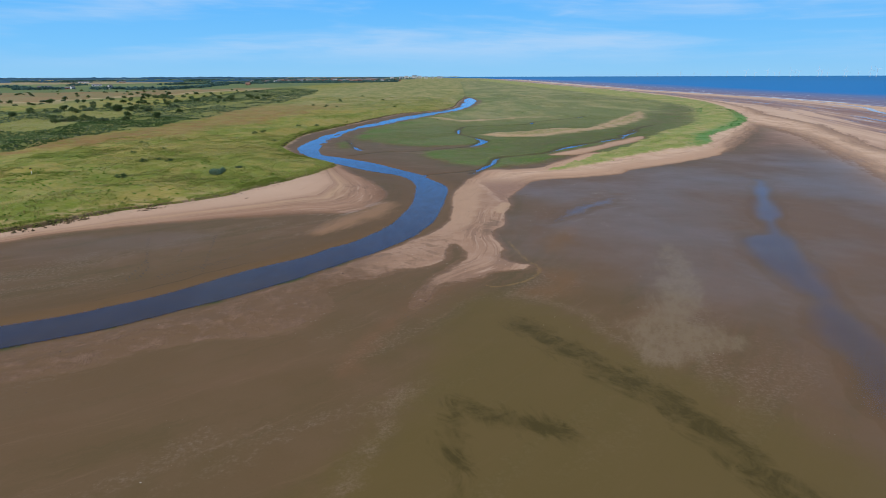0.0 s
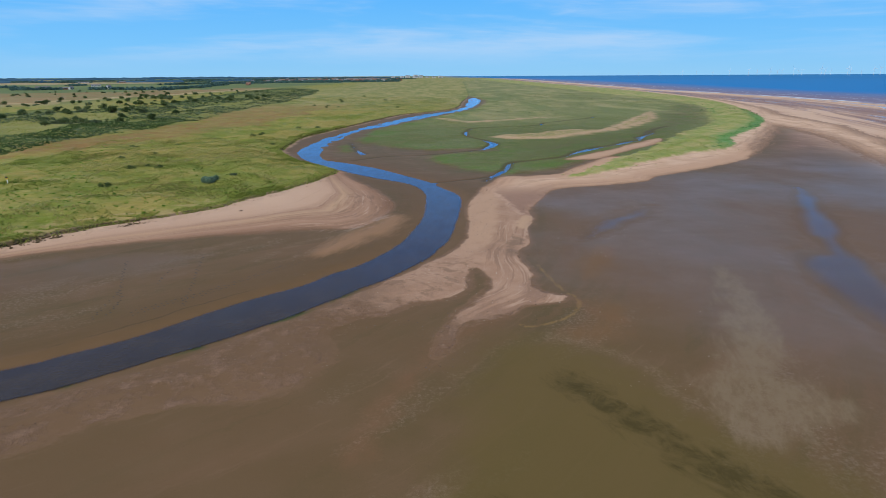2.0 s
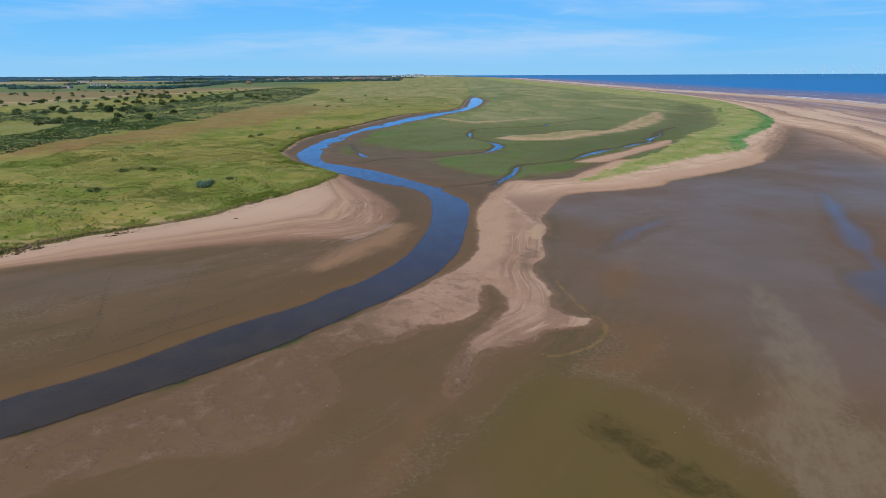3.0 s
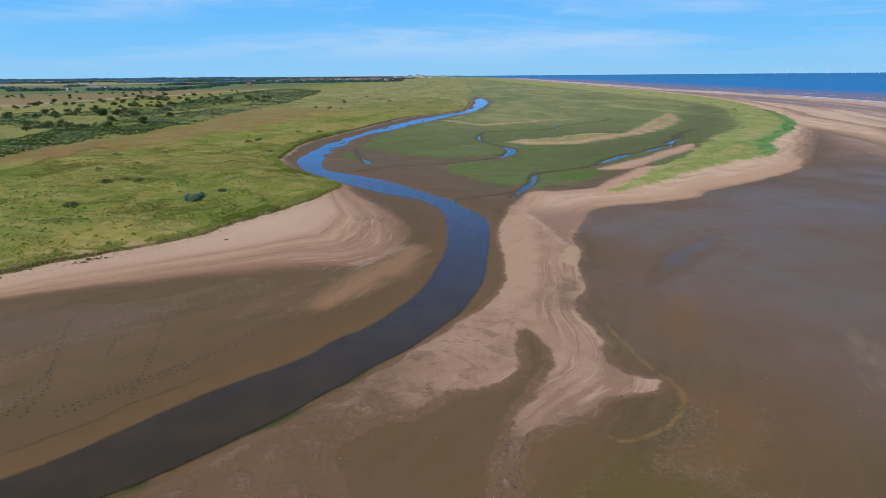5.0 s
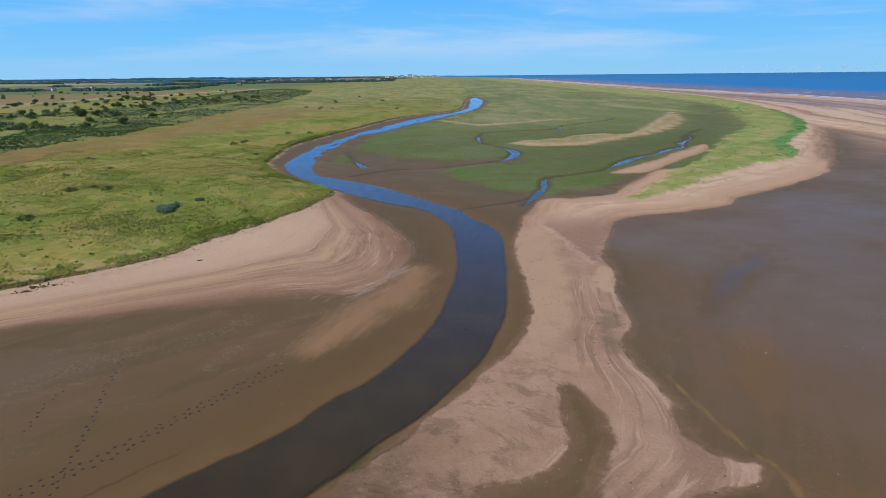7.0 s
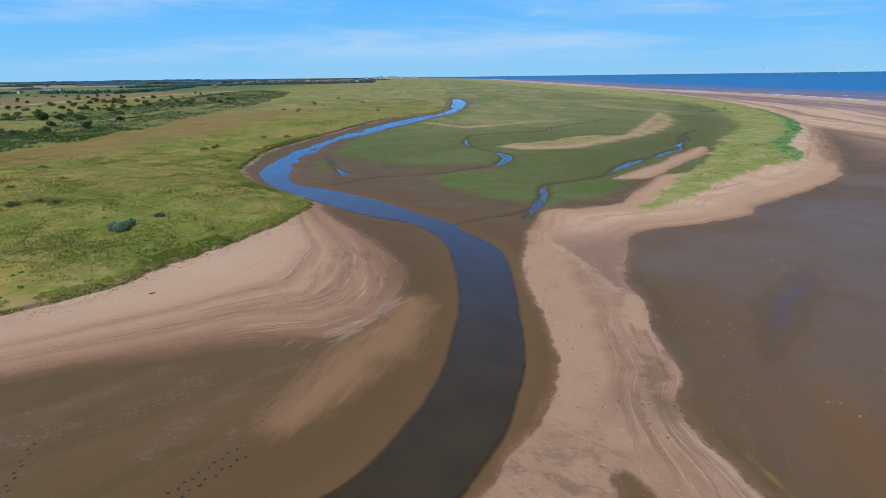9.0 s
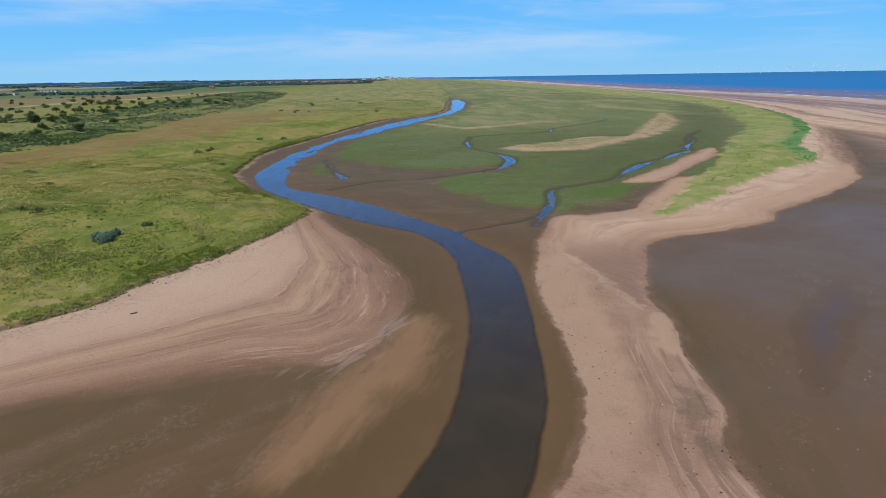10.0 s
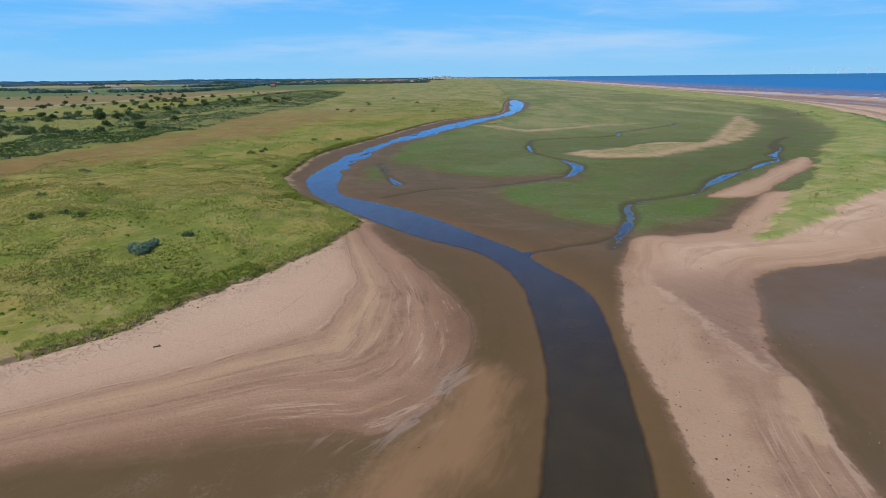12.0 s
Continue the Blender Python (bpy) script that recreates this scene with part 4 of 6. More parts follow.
    grass = n.mix(n.math("MULTIPLY", zone("glade", 3.0, 10.0, mid), 0.8), grass, n.mix(n.step(small, 0.4, 0.6), (0.205, 0.215, 0.050), (0.275, 0.245, 0.095)))
    # farm land behind the dunes: a patchwork of fields
    plot = n.add("ShaderNodeTexVoronoi", {"Vector": n.stretch(at, (0.0016, 0.0042, 0.0), 8), "Scale": 1.0}).outputs["Color"]
    ramp = n.add("ShaderNodeValToRGB", {0: n.add("ShaderNodeSeparateXYZ", {0: plot}).outputs[0]})
    ramp.color_ramp.interpolation = "CONSTANT"
    stops = ((0.0, (0.125, 0.165, 0.065)), (0.3, (0.25, 0.205, 0.105)), (0.45, (0.150, 0.185, 0.075)), (0.7, (0.105, 0.145, 0.060)), (0.88, (0.32, 0.255, 0.14)))
    for k, (where, tone) in enumerate(stops):
        e = ramp.color_ramp.elements[k] if k < 2 else ramp.color_ramp.elements.new(where)
        e.position, e.color = where, (*tone, 1.0)
    xy = n.add("ShaderNodeSeparateXYZ", {0: at})
    inland = n.step(n.math("ADD", n.math("MULTIPLY", xy.outputs[0], -1.0), n.math("MULTIPLY", xy.outputs[1], 0.12)), 330.0, 420.0)
    inland = n.math("MULTIPLY", inland, n.step(xy.outputs[1], 430.0, 560.0))
    pale = n.mix(n.step(n.noise(n.stretch(at, (0.05, 0.014, 1)), 1.0, 7, 0.68, 0.5), 0.38, 0.62), (0.165, 0.185, 0.055), (0.320, 0.275, 0.120))
    grass = n.mix(n.math("MULTIPLY", n.step(n.math("ADD", xy.outputs[1], n.math("MULTIPLY", vast, 220.0)), 430.0, 700.0), n.step(xy.outputs[0], -190.0, -90.0, 0.0, 0.9)), grass, pale)
    grass = n.mix(inland, grass, ramp)
    grass = n.mix(n.math("MULTIPLY", zone("field", 8.0, 30.0, wide), 0.85), grass, n.mix(n.step(n.noise(n.stretch(at, (0.03, 0.012, 1), 20), 1.0, 6, 0.62), 0.4, 0.6), (0.262, 0.165, 0.078), (0.235, 0.190, 0.085)))
    grass = n.mix(n.math("MULTIPLY", zone("stubble", 4.0, 12.0, wide), 0.8), grass, (0.400, 0.310, 0.165))
    west = zone("bank", 0.35, 0.8, small, 0.25)
    outer = n.step(n.attr("sand"), -12.0, -4.0)
    east = n.math("ADD", n.math("MULTIPLY", outer, zone("marram", 0.9, 5.0, n.noise(at, 0.3, 8, 0.7), 0.2)), n.math("MULTIPLY", n.math("SUBTRACT", 1.0, outer), zone("marram", 3.0, 16.0, n.noise(at, 0.1, 8, 0.7), 0.8)))
    lush = n.mix(n.step(n.noise(at, 0.10, 6, 0.65), 0.38, 0.62), (0.215, 0.255, 0.070), (0.335, 0.305, 0.125))
    lush = n.mix(n.math("MULTIPLY", n.step(n.noise(n.stretch(at, (0.6, 0.25, 1), 30), 1.0, 8, 0.72, 0.6), 0.52, 0.68), 0.6), lush, (0.150, 0.205, 0.045))
    lush = n.mix(n.math("MULTIPLY", n.step(n.noise(at, 0.05, 7, 0.68, 0.5), 0.54, 0.66), 0.5), lush, (0.400, 0.290, 0.155))
    lush = n.mix(n.math("MULTIPLY", n.math("MULTIPLY", n.math("MULTIPLY", n.step(n.math("ADD", n.attr("marram"), n.math("MULTIPLY", n.math("SUBTRACT", n.noise(at, 0.12, 6, 0.65), 0.5), 8.0)), 9.0, 2.0), n.step(n.attr("sand"), -9.0, -4.0)), n.math("MULTIPLY", n.step(xy.outputs[0], 92.0, 110.0), n.step(xy.outputs[1], 400.0, 330.0))), 0.75), lush, (0.085, 0.240, 0.072))
    color = n.mix(east, color, lush)
    color = n.mix(west, color, grass)
    # the cut face of the western bank: bare earth, and its shadow painted in
    face = n.math("MULTIPLY", n.step(n.attr("bank"), -0.55, -0.05), n.math("MULTIPLY", n.step(n.attr("bank"), 0.55, 0.15), n.step(xy_in.outputs[1], 620.0, 520.0)))
    color = n.mix(n.math("MULTIPLY", face, n.math("MULTIPLY", n.step(mid, 0.3, 0.5, 0.55, 1.0), n.step(n.add("ShaderNodeSeparateXYZ", {0: at}).outputs[0], -46.0, -52.0, 0.75, 1.0))), color, (0.085, 0.062, 0.032))
    color = n.mix(n.math("MULTIPLY", n.math("MULTIPLY", zone("weed", 0.7, 2.4), n.step(n.noise(at, 0.16, 5, 0.6), 0.46, 0.58)), n.step(n.attr("river"), -1.2, 0.1)), color, (0.050, 0.062, 0.016))
    veg = n.math("MAXIMUM", n.math("MAXIMUM", west, east), n.math("MAXIMUM", thin, damp))
    rough = n.math("ADD", n.math("MULTIPLY", veg, 0.62), n.math("MULTIPLY", n.math("SUBTRACT", 1.0, veg), n.math("SUBTRACT", 0.50, n.math("MULTIPLY", shine, n.step(wide, 0.35, 0.7, 0.06, 0.13)))))
    rough = n.math("ADD", n.math("MULTIPLY", rough, n.math("SUBTRACT", 1.0, sheen)), n.math("MULTIPLY", sheen, 0.16))
    spec = n.math("MAXIMUM", n.math("SUBTRACT", n.math("ADD", 0.025, n.math("MULTIPLY", shine, n.step(n.math("ADD", wide, n.math("MULTIPLY", mid, 0.1)), 0.4, 0.75, 0.0, 0.13))), n.math("MULTIPLY", veg, 0.4)), n.math("MAXIMUM", 0.02, n.math("MULTIPLY", sheen, 0.8)))
    foot = n.math("MULTIPLY", n.math("MULTIPLY", n.step(n.attr("bank"), -5.5, -1.5), n.step(n.attr("bank"), 0.2, -0.4)), n.math("MULTIPLY", western, n.step(xy_in.outputs[1], 170.0, 150.0)))
    pits = n.math("MULTIPLY", foot, n.step(n.noise(at, 1.5, 5, 0.6, 0.4), 0.56, 0.48))
    bump = n.math("ADD", n.math("MULTIPLY", pits, 0.35), n.math("ADD", n.math("MULTIPLY", grain, n.math("ADD", 0.012, n.math("MULTIPLY", veg, 0.3))), n.math("MULTIPLY", small, n.math("ADD", 0.01, n.math("ADD", n.math("MULTIPLY", veg, 0.2), n.math("MULTIPLY", n.math("MAXIMUM", west, east), 0.5))))))
    finish(n, color, rough, bump, 0.8, 0.35, spec)
    return m


def water_material(name, body, silt, sea=False, film=False, edge=0.07):
    m, n = material(name)
    at = n.add("ShaderNodeNewGeometry").outputs["Position"]
    tone = n.mix(n.step(n.noise(at, 0.25, 5), 0.35, 0.7), body, silt)
    if sea:
        tone = n.mix(n.step(n.math("ADD", n.attr("offshore"), n.math("MULTIPLY", n.noise(n.stretch(at, (0.02, 0.004, 1)), 1.0, 4), 90.0)), 40.0, 270.0), silt, body)
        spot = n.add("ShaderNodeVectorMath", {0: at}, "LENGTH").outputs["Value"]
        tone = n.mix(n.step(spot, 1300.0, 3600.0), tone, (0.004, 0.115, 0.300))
        foam = n.noise(n.stretch(at, (0.22, 0.035, 1.0), -6), 1.0, 5, 0.7)
        foam = n.math("MULTIPLY", n.step(foam, 0.60, 0.68), n.step(n.attr("offshore"), 170.0, 20.0))
        surf = n.math("MULTIPLY", n.step(n.math("ABSOLUTE", n.math("SUBTRACT", n.attr("offshore"), n.math("MULTIPLY", n.noise(n.stretch(at, (0.01, 0.02, 1)), 1.0, 5, 0.6), 10.0))), 4.0, 1.5), n.step(n.noise(n.stretch(at, (0.0, 0.012, 1)), 1.0, 4, 0.6), 0.42, 0.55, 0.25, 1.0))
        foam = n.math("MAXIMUM", foam, surf)
        tone = n.mix(foam, tone, (0.75, 0.75, 0.76))
    ripple = n.noise(n.stretch(at, (1.0, 2.2, 1.0), 20), 0.35 if sea else 1.8, 4, 0.6)
    bump = n.add("ShaderNodeBump", {"Height": ripple, "Strength": 0.35 if sea else 0.28, "Distance": 0.3 if sea else 0.05}).outputs[0]
    under = n.add("ShaderNodeBsdfDiffuse", {"Color": tone})
    if not sea and not film:
        weed = n.math("MULTIPLY", n.step(n.noise(n.stretch(at, (0.35, 0.9, 1.0), 40), 1.0, 8, 0.72, 0.6), 0.50, 0.64), n.step(n.add("ShaderNodeSeparateXYZ", {0: at}).outputs[1], 92.0, 78.0, 0.25, 0.85))
        tone = n.mix(weed, tone, (0.022, 0.032, 0.011))
        tone = n.mix(n.step(n.math("ADD", n.attr("depth"), n.math("MULTIPLY", n.math("SUBTRACT", n.noise(at, 0.5, 8, 0.7), 0.5), 0.25)), 0.02, 0.36), (0.118, 0.072, 0.034), tone)
    if not sea:
        clear = n.add("ShaderNodeBsdfTransparent", {"Color": (0.96, 0.95, 0.93) if film else n.mix(n.step(n.attr("depth"), 0.0, 0.3), (1.0, 1.0, 1.0), (0.62, 0.55, 0.44))})
        under = n.add("ShaderNodeMixShader", {0: n.step(n.attr("depth"), 0.0, 0.2 if film else 0.12, 0.0, 0.5 if film else 0.94), 1: clear, 2: under})
    gloss = n.add("ShaderNodeBsdfGlossy", {"Color": (0.78, 0.88, 1.0) if sea or film else (0.58, 0.77, 1.0), "Roughness": 0.14 if sea else 0.06, "Normal": bump})
    fres = n.add("ShaderNodeFresnel", {"IOR": 1.33, "Normal": bump})
    share = n.math("MULTIPLY", fres, 0.24) if sea else n.math("MULTIPLY", n.math("POWER", fres, 1.12), 1.12)
    if not sea:
        current = n.noise(n.stretch(at, (0.45, 0.14, 1.0), 12), 1.0, 6, 0.65, 1.2)
        share = n.math("MULTIPLY", share, n.step(current, 0.38, 0.62, 0.95, 1.08))
        share = n.math("MULTIPLY", share, n.step(n.attr("depth"), 0.0, edge))
    if film:
        share = n.math("MULTIPLY", n.math("MULTIPLY", fres, 0.62), n.step(n.attr("depth"), 0.0, 0.08))
    n.add("ShaderNodeOutputMaterial", {0: n.add("ShaderNodeMixShader", {0: share, 1: under, 2: gloss})})
    return m


def mottled(name, dark, light, scale, rough=0.8, bump=0.3, specular=0.3, vary=0.0):
    """A surface of two tones in patches, with a fine grain; vary: how much it differs from piece to piece."""
    m, n = material(name)
    at = n.add("ShaderNodeTexCoord").outputs["Object"]
    color = n.mix(n.step(n.noise(at, scale, 5), 0.32, 0.68), dark, light)
    if vary:
        one = n.add("ShaderNodeObjectInfo").outputs["Random"]
        piece = n.add("ShaderNodeNewGeometry").outputs["Random Per Island"]
        shift = n.math("MULTIPLY", n.math("ADD", n.math("SUBTRACT", one, 0.5), n.math("SUBTRACT", piece, 0.5)), vary)
        color = n.add("ShaderNodeHueSaturation", {"Hue": n.math("ADD", 0.5, n.math("MULTIPLY", shift, 0.06)), "Value": n.math("ADD", 1.0, shift), "Color": color}).outputs[0]
    finish(n, color, rough, n.noise(at, scale * 6, 4), bump, 0.02, specular)
    return m


GROUND = ground_material()
RIVER_WATER = water_material("river_water", (0.046, 0.033, 0.017), (0.058, 0.041, 0.020))
CREEK_WATER = water_material("creek_water", (0.032, 0.027, 0.017), (0.056, 0.042, 0.022), edge=0.01)
POOL_WATER = water_material("pool_water", (0.10, 0.085, 0.075), (0.12, 0.10, 0.085), film=True)
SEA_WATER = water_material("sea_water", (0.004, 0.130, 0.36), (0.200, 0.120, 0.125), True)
BARK = mottled("bark", (0.06, 0.045, 0.03), (0.12, 0.095, 0.07), 6.0, 0.9, 0.4)


def blade_material(name, dark, light):
    m, n = material(name)
    at = n.add("ShaderNodeNewGeometry")
    tone = n.mix(at.outputs["Random Per Island"], dark, light)
    tone = n.mix(n.math("MULTIPLY", n.step(n.noise(at.outputs["Position"], 0.12, 4), 0.4, 0.65), 0.5), tone, light)
    swathe = n.step(n.noise(at.outputs["Position"], 0.045, 6, 0.6, 0.6), 0.46, 0.58)
    tone = n.mix(n.math("MULTIPLY", swathe, 0.75), tone, tuple(0.75 * q for q in dark))
    n.add("ShaderNodeOutputMaterial", {0: n.add("ShaderNodeMixShader", {0: 0.6, 1: n.add("ShaderNodeBsdfDiffuse", {"Color": tone}), 2: n.add("ShaderNodeBsdfTranslucent", {"Color": tone})})})
    return m


BLADES = blade_material("marram_blades", (0.220, 0.262, 0.056), (0.49, 0.465, 0.16))
BLADES_PALE = blade_material("dry_blades", (0.42, 0.35, 0.14), (0.68, 0.56, 0.27))
BLADES_LUSH = blade_material("lush_blades", (0.11, 0.32, 0.10), (0.28, 0.46, 0.16))
BLADES_MARSH = blade_material("marsh_leaves", (0.15, 0.2, 0.045), (0.32, 0.32, 0.12))
BLADES_RIM = blade_material("rim_blades", (0.22, 0.285, 0.052), (0.47, 0.47, 0.145))
BLADES_SPIT = blade_material("spit_blades", (0.25, 0.33, 0.08), (0.48, 0.48, 0.17))
LEAVES_DARK = blade_material("hawthorn_leaves", (0.085, 0.135, 0.050), (0.22, 0.27, 0.12))
LEAVES_GREY = blade_material("buckthorn_leaves", (0.115, 0.165, 0.085), (0.24, 0.285, 0.165))
LEAVES_THORN = blade_material("thorn_leaves", (0.09, 0.155, 0.05), (0.21, 0.27, 0.12))
LEAVES_BLUE = blade_material("blue_green_leaves", (0.21, 0.33, 0.22), (0.45, 0.55, 0.38))
LEAVES_FRESH = blade_material("fresh_leaves", (0.1, 0.21, 0.026), (0.2, 0.34, 0.055))
# distant trees: the haze is painted into the leaf colour as a blue tint
LEAVES_HAZED = blade_material("hazed_woodland_leaves", (0.075, 0.15, 0.135), (0.145, 0.24, 0.205))


def haze_glow_material():
    """Far woods as a backdrop: sea-air haze painted as a blue glow."""
    m, n = material("glowing_far_woods")
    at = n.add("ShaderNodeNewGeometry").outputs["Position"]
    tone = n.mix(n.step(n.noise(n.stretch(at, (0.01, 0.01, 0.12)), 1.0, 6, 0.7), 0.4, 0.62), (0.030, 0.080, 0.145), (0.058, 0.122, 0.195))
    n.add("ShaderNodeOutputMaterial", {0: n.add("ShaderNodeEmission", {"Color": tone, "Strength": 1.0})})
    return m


FAR_WOODS_GLOW = haze_glow_material()
EARTH = mottled("bank_earth", (0.055, 0.038, 0.022), (0.12, 0.082, 0.045), 4.0, 0.95, 0.5, 0.1, 0.5)
SHELL = mottled("shell", (0.34, 0.28, 0.22), (0.60, 0.54, 0.46), 20.0, 0.5, 0.2, 0.4, 0.5)
STONE = mottled("pebble", (0.10, 0.075, 0.055), (0.22, 0.17, 0.125), 20.0, 0.8, 0.3, 0.3, 0.8)
DRIFTWOOD = mottled("driftwood", (0.05, 0.038, 0.028), (0.13, 0.10, 0.075), 8.0, 0.85, 0.5)
BRICK = mottled("brick_wall", (0.20, 0.10, 0.07), (0.28, 0.155, 0.11), 0.8, 0.85, 0.2, 0.2, 0.5)
RENDER = mottled("white_render", (0.50, 0.50, 0.48), (0.66, 0.65, 0.63), 0.5, 0.7, 0.1, 0.3, 0.15)
ROOF_TILE = mottled("roof_tiles", (0.17, 0.09, 0.07), (0.24, 0.135, 0.10), 1.5, 0.8, 0.3, 0.3, 0.6)
ROOF_SLATE = mottled("roof_slate", (0.11, 0.11, 0.12), (0.19, 0.185, 0.18), 1.5, 0.6, 0.3, 0.4, 0.4)
GLASS_DARK = mottled("window_glass", (0.02, 0.025, 0.03), (0.04, 0.05, 0.06), 3.0, 0.1, 0.0, 0.6)
TURBINE_HAZED = mottled("hazed_turbine_paint", (0.78, 0.84, 0.88), (0.84, 0.88, 0.90), 0.05, 0.4, 0.0, 0.4)
# sea haze put into the white paint: half of it is see-through
tree = TURBINE_HAZED.node_tree
paint = next(q for q in tree.nodes if q.type == "BSDF_PRINCIPLED")
haze_mix = tree.nodes.new("ShaderNodeMixShader")
haze_mix.inputs[0].default_value = 0.5
tree.links.new(tree.nodes.new("ShaderNodeBsdfTransparent").outputs[0], haze_mix.inputs[1])
tree.links.new(paint.outputs[0], haze_mix.inputs[2])
tree.links.new(haze_mix.outputs[0], next(q for q in tree.nodes if q.type == "OUTPUT_MATERIAL").inputs[0])
POST_WHITE = mottled("white_post_paint", (0.70, 0.69, 0.64), (0.80, 0.79, 0.76), 6.0, 0.6, 0.1)
POST_YELLOW = mottled("yellow_sign_paint", (0.55, 0.36, 0.03), (0.66, 0.45, 0.05), 6.0, 0.5, 0.1)
POST_DARK = mottled("dark_timber", (0.03, 0.025, 0.02), (0.07, 0.055, 0.045), 10.0, 0.85, 0.3)
PRINT_MUD = mottled("trodden_mud", (0.026, 0.019, 0.013), (0.045, 0.033, 0.021), 12.0, 0.6, 0.3)


# ---- mesh helpers ----
def sheet(name, verts, faces, mat, smooth=False):
    """A mesh object from arrays of corners and of faces with equally many corners."""
    verts, faces = np.asarray(verts, np.float32), np.asarray(faces, np.int32)
    me = bpy.data.meshes.new(name)
    me.vertices.add(len(verts))
    me.vertices.foreach_set("co", verts.ravel())
    me.loops.add(faces.size)
    me.loops.foreach_set("vertex_index", faces.ravel())
    me.polygons.add(len(faces))
    me.polygons.foreach_set("loop_start", np.arange(len(faces), dtype=np.int32) * faces.shape[1])
    me.polygons.foreach_set("use_smooth", np.full(len(faces), smooth))
    me.materials.append(mat)
    me.update(calc_edges=True)
    return new(name, me)


def part(name, bm, mat, parent, label=""):
    me = bpy.data.meshes.new(name)
    bm.to_mesh(me)
    bm.free()
    me.materials.append(mat)
    ob = new(name, me)
    ob.parent = parent
    return tagged(ob, label)


def thing(name, x, y, label, category, group="", sink=0.0, turn=0.0, base=None):
    ob = new(name)
    ob.matrix_basis = pose(x, y, (height(x, y) if base is None else base) - sink, 0, 0, turn)
    return tagged(ob, label, category, group)


# ---- the ground, one sheet to the horizon ----
def grid_faces(nx, ny):
    k = np.arange(nx * ny).reshape(ny, nx)
    return np.stack([k[:-1, :-1], k[:-1, 1:], k[1:, 1:], k[1:, :-1]], -1).reshape(-1, 4)


QUADS = grid_faces(len(XS), len(YS))
ground = sheet("ground", np.stack([GX.ravel(), GY.ravel(), FIELDS["z"]], 1), QUADS, GROUND, True)
tagged(ground, "brown tidal mudflats, pale sand, salt marsh and grassy dunes", "ground", kind="structure")
for key in ("river", "bank", "marram", "marsh", "sand", "ridge", "tan", "dark", "pale", "olive", "heath", "scrub", "sea", "algae", "weed", "ring", "runnel", "flat", "knob", "creek", "dry", "stain", "bare", "pink", "film", "grit", "rust", "tide", "cross", "field", "stubble", "glade", "surf"):
    ground.data.attributes.new(key, "FLOAT", "POINT").data.foreach_set("value", FIELDS[key].astype(np.float32))

# water lies wherever the ground dips below its level, west of the outer beach
wet = (FIELDS["z"] < WATER_LEVEL + 0.03) & (FIELDS["sea"] < -112)


def water_sheet(name, mask, level, mat, label, category):
    faces = QUADS[mask[QUADS].any(1)]
    used, back = np.unique(faces, return_inverse=True)
    verts = np.stack([GX.ravel()[used], GY.ravel()[used], np.full(len(used), level)], 1)
    ob = sheet(name, verts, back.reshape(-1, 4), mat, True)
    ob.data.attributes.new("depth", "FLOAT", "POINT").data.foreach_set("value", (level - FIELDS["z"][used]).astype(np.float32))
    ob.data.attributes.new("offshore", "FLOAT", "POINT").data.foreach_set("value", FIELDS["sea"][used].astype(np.float32))
    return tagged(ob, label, category, kind="structure")


pools = FIELDS["pool"] > -4
creeks = FIELDS["river"] < -4
water_sheet("water_river", wet & ~pools & ~creeks, WATER_LEVEL, RIVER_WATER, "winding tidal river, dark and blue with reflected sky", "river")
water_sheet("water_creek", wet & ~pools & creeks, WATER_LEVEL, CREEK_WATER, "narrow winding creek through the salt marsh", "creek")
water_sheet("water_pool", wet & pools, WATER_LEVEL, POOL_WATER, "shallow pool left by the tide on the mudflat", "pool")
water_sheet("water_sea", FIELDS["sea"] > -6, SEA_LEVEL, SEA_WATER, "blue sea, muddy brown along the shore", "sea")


# ---- plants ----
def tufts(name, x, y, tall, wide, blades, mat, label, lean=0.5, seed=1):
    """Grass tufts as one mesh: each a spray of narrow pointed blades."""
    rng = np.random.default_rng(seed)
    n = len(x)
    z = sampled("z", x, y) - 0.03
    k = n * blades
    cx, cy, cz, h, wd = (np.repeat(a, blades) for a in (x, y, z, tall, wide))
    turn = rng.uniform(0, 2 * np.pi, k)
    h = h * rng.uniform(0.6, 1.15, k)
    out = h * lean * rng.uniform(0.2, 1.3, k)
    dx, dy = np.cos(turn), np.sin(turn)
    fx, fy = cx + dx * wd * 0.8, cy + dy * wd * 0.8
    v = np.empty((k, 3, 3))
    v[:, 0] = np.stack([fx - dy * wd, fy + dx * wd, cz], 1)
    v[:, 1] = np.stack([fx + dy * wd, fy - dx * wd, cz], 1)
    v[:, 2] = np.stack([fx + dx * out + 0.12 * h, fy + dy * out + 0.08 * h, cz + h], 1)
    ob = sheet(name, v.reshape(-1, 3), np.arange(3 * k).reshape(-1, 3), mat)
    return tagged(ob, label, "grass", kind="stuff")


def scatter(x0, x1, y0, y1, n, seed, keep):
    """Random places in a box for which keep(x, y) holds."""
    rng = np.random.default_rng(seed)
    x, y = rng.uniform(x0, x1, n), rng.uniform(y0, y1, n)
    m = keep(x, y, rng)
    return x[m], y[m]


def on_bank(x, y, rng):
    return (sampled("bank", x, y) > 0.15) & (sampled("bare", x, y) < 0.5) & (lattice(x, y, 4.0, 21) + 0.5 * lattice(x, y, 1.5, 22) + 0.8 * (lattice(x, y, 17.0, 37) - 0.5) + rng.uniform(-0.3, 0.3, len(x)) > 0.6) & (sampled("river", x, y) < -1)


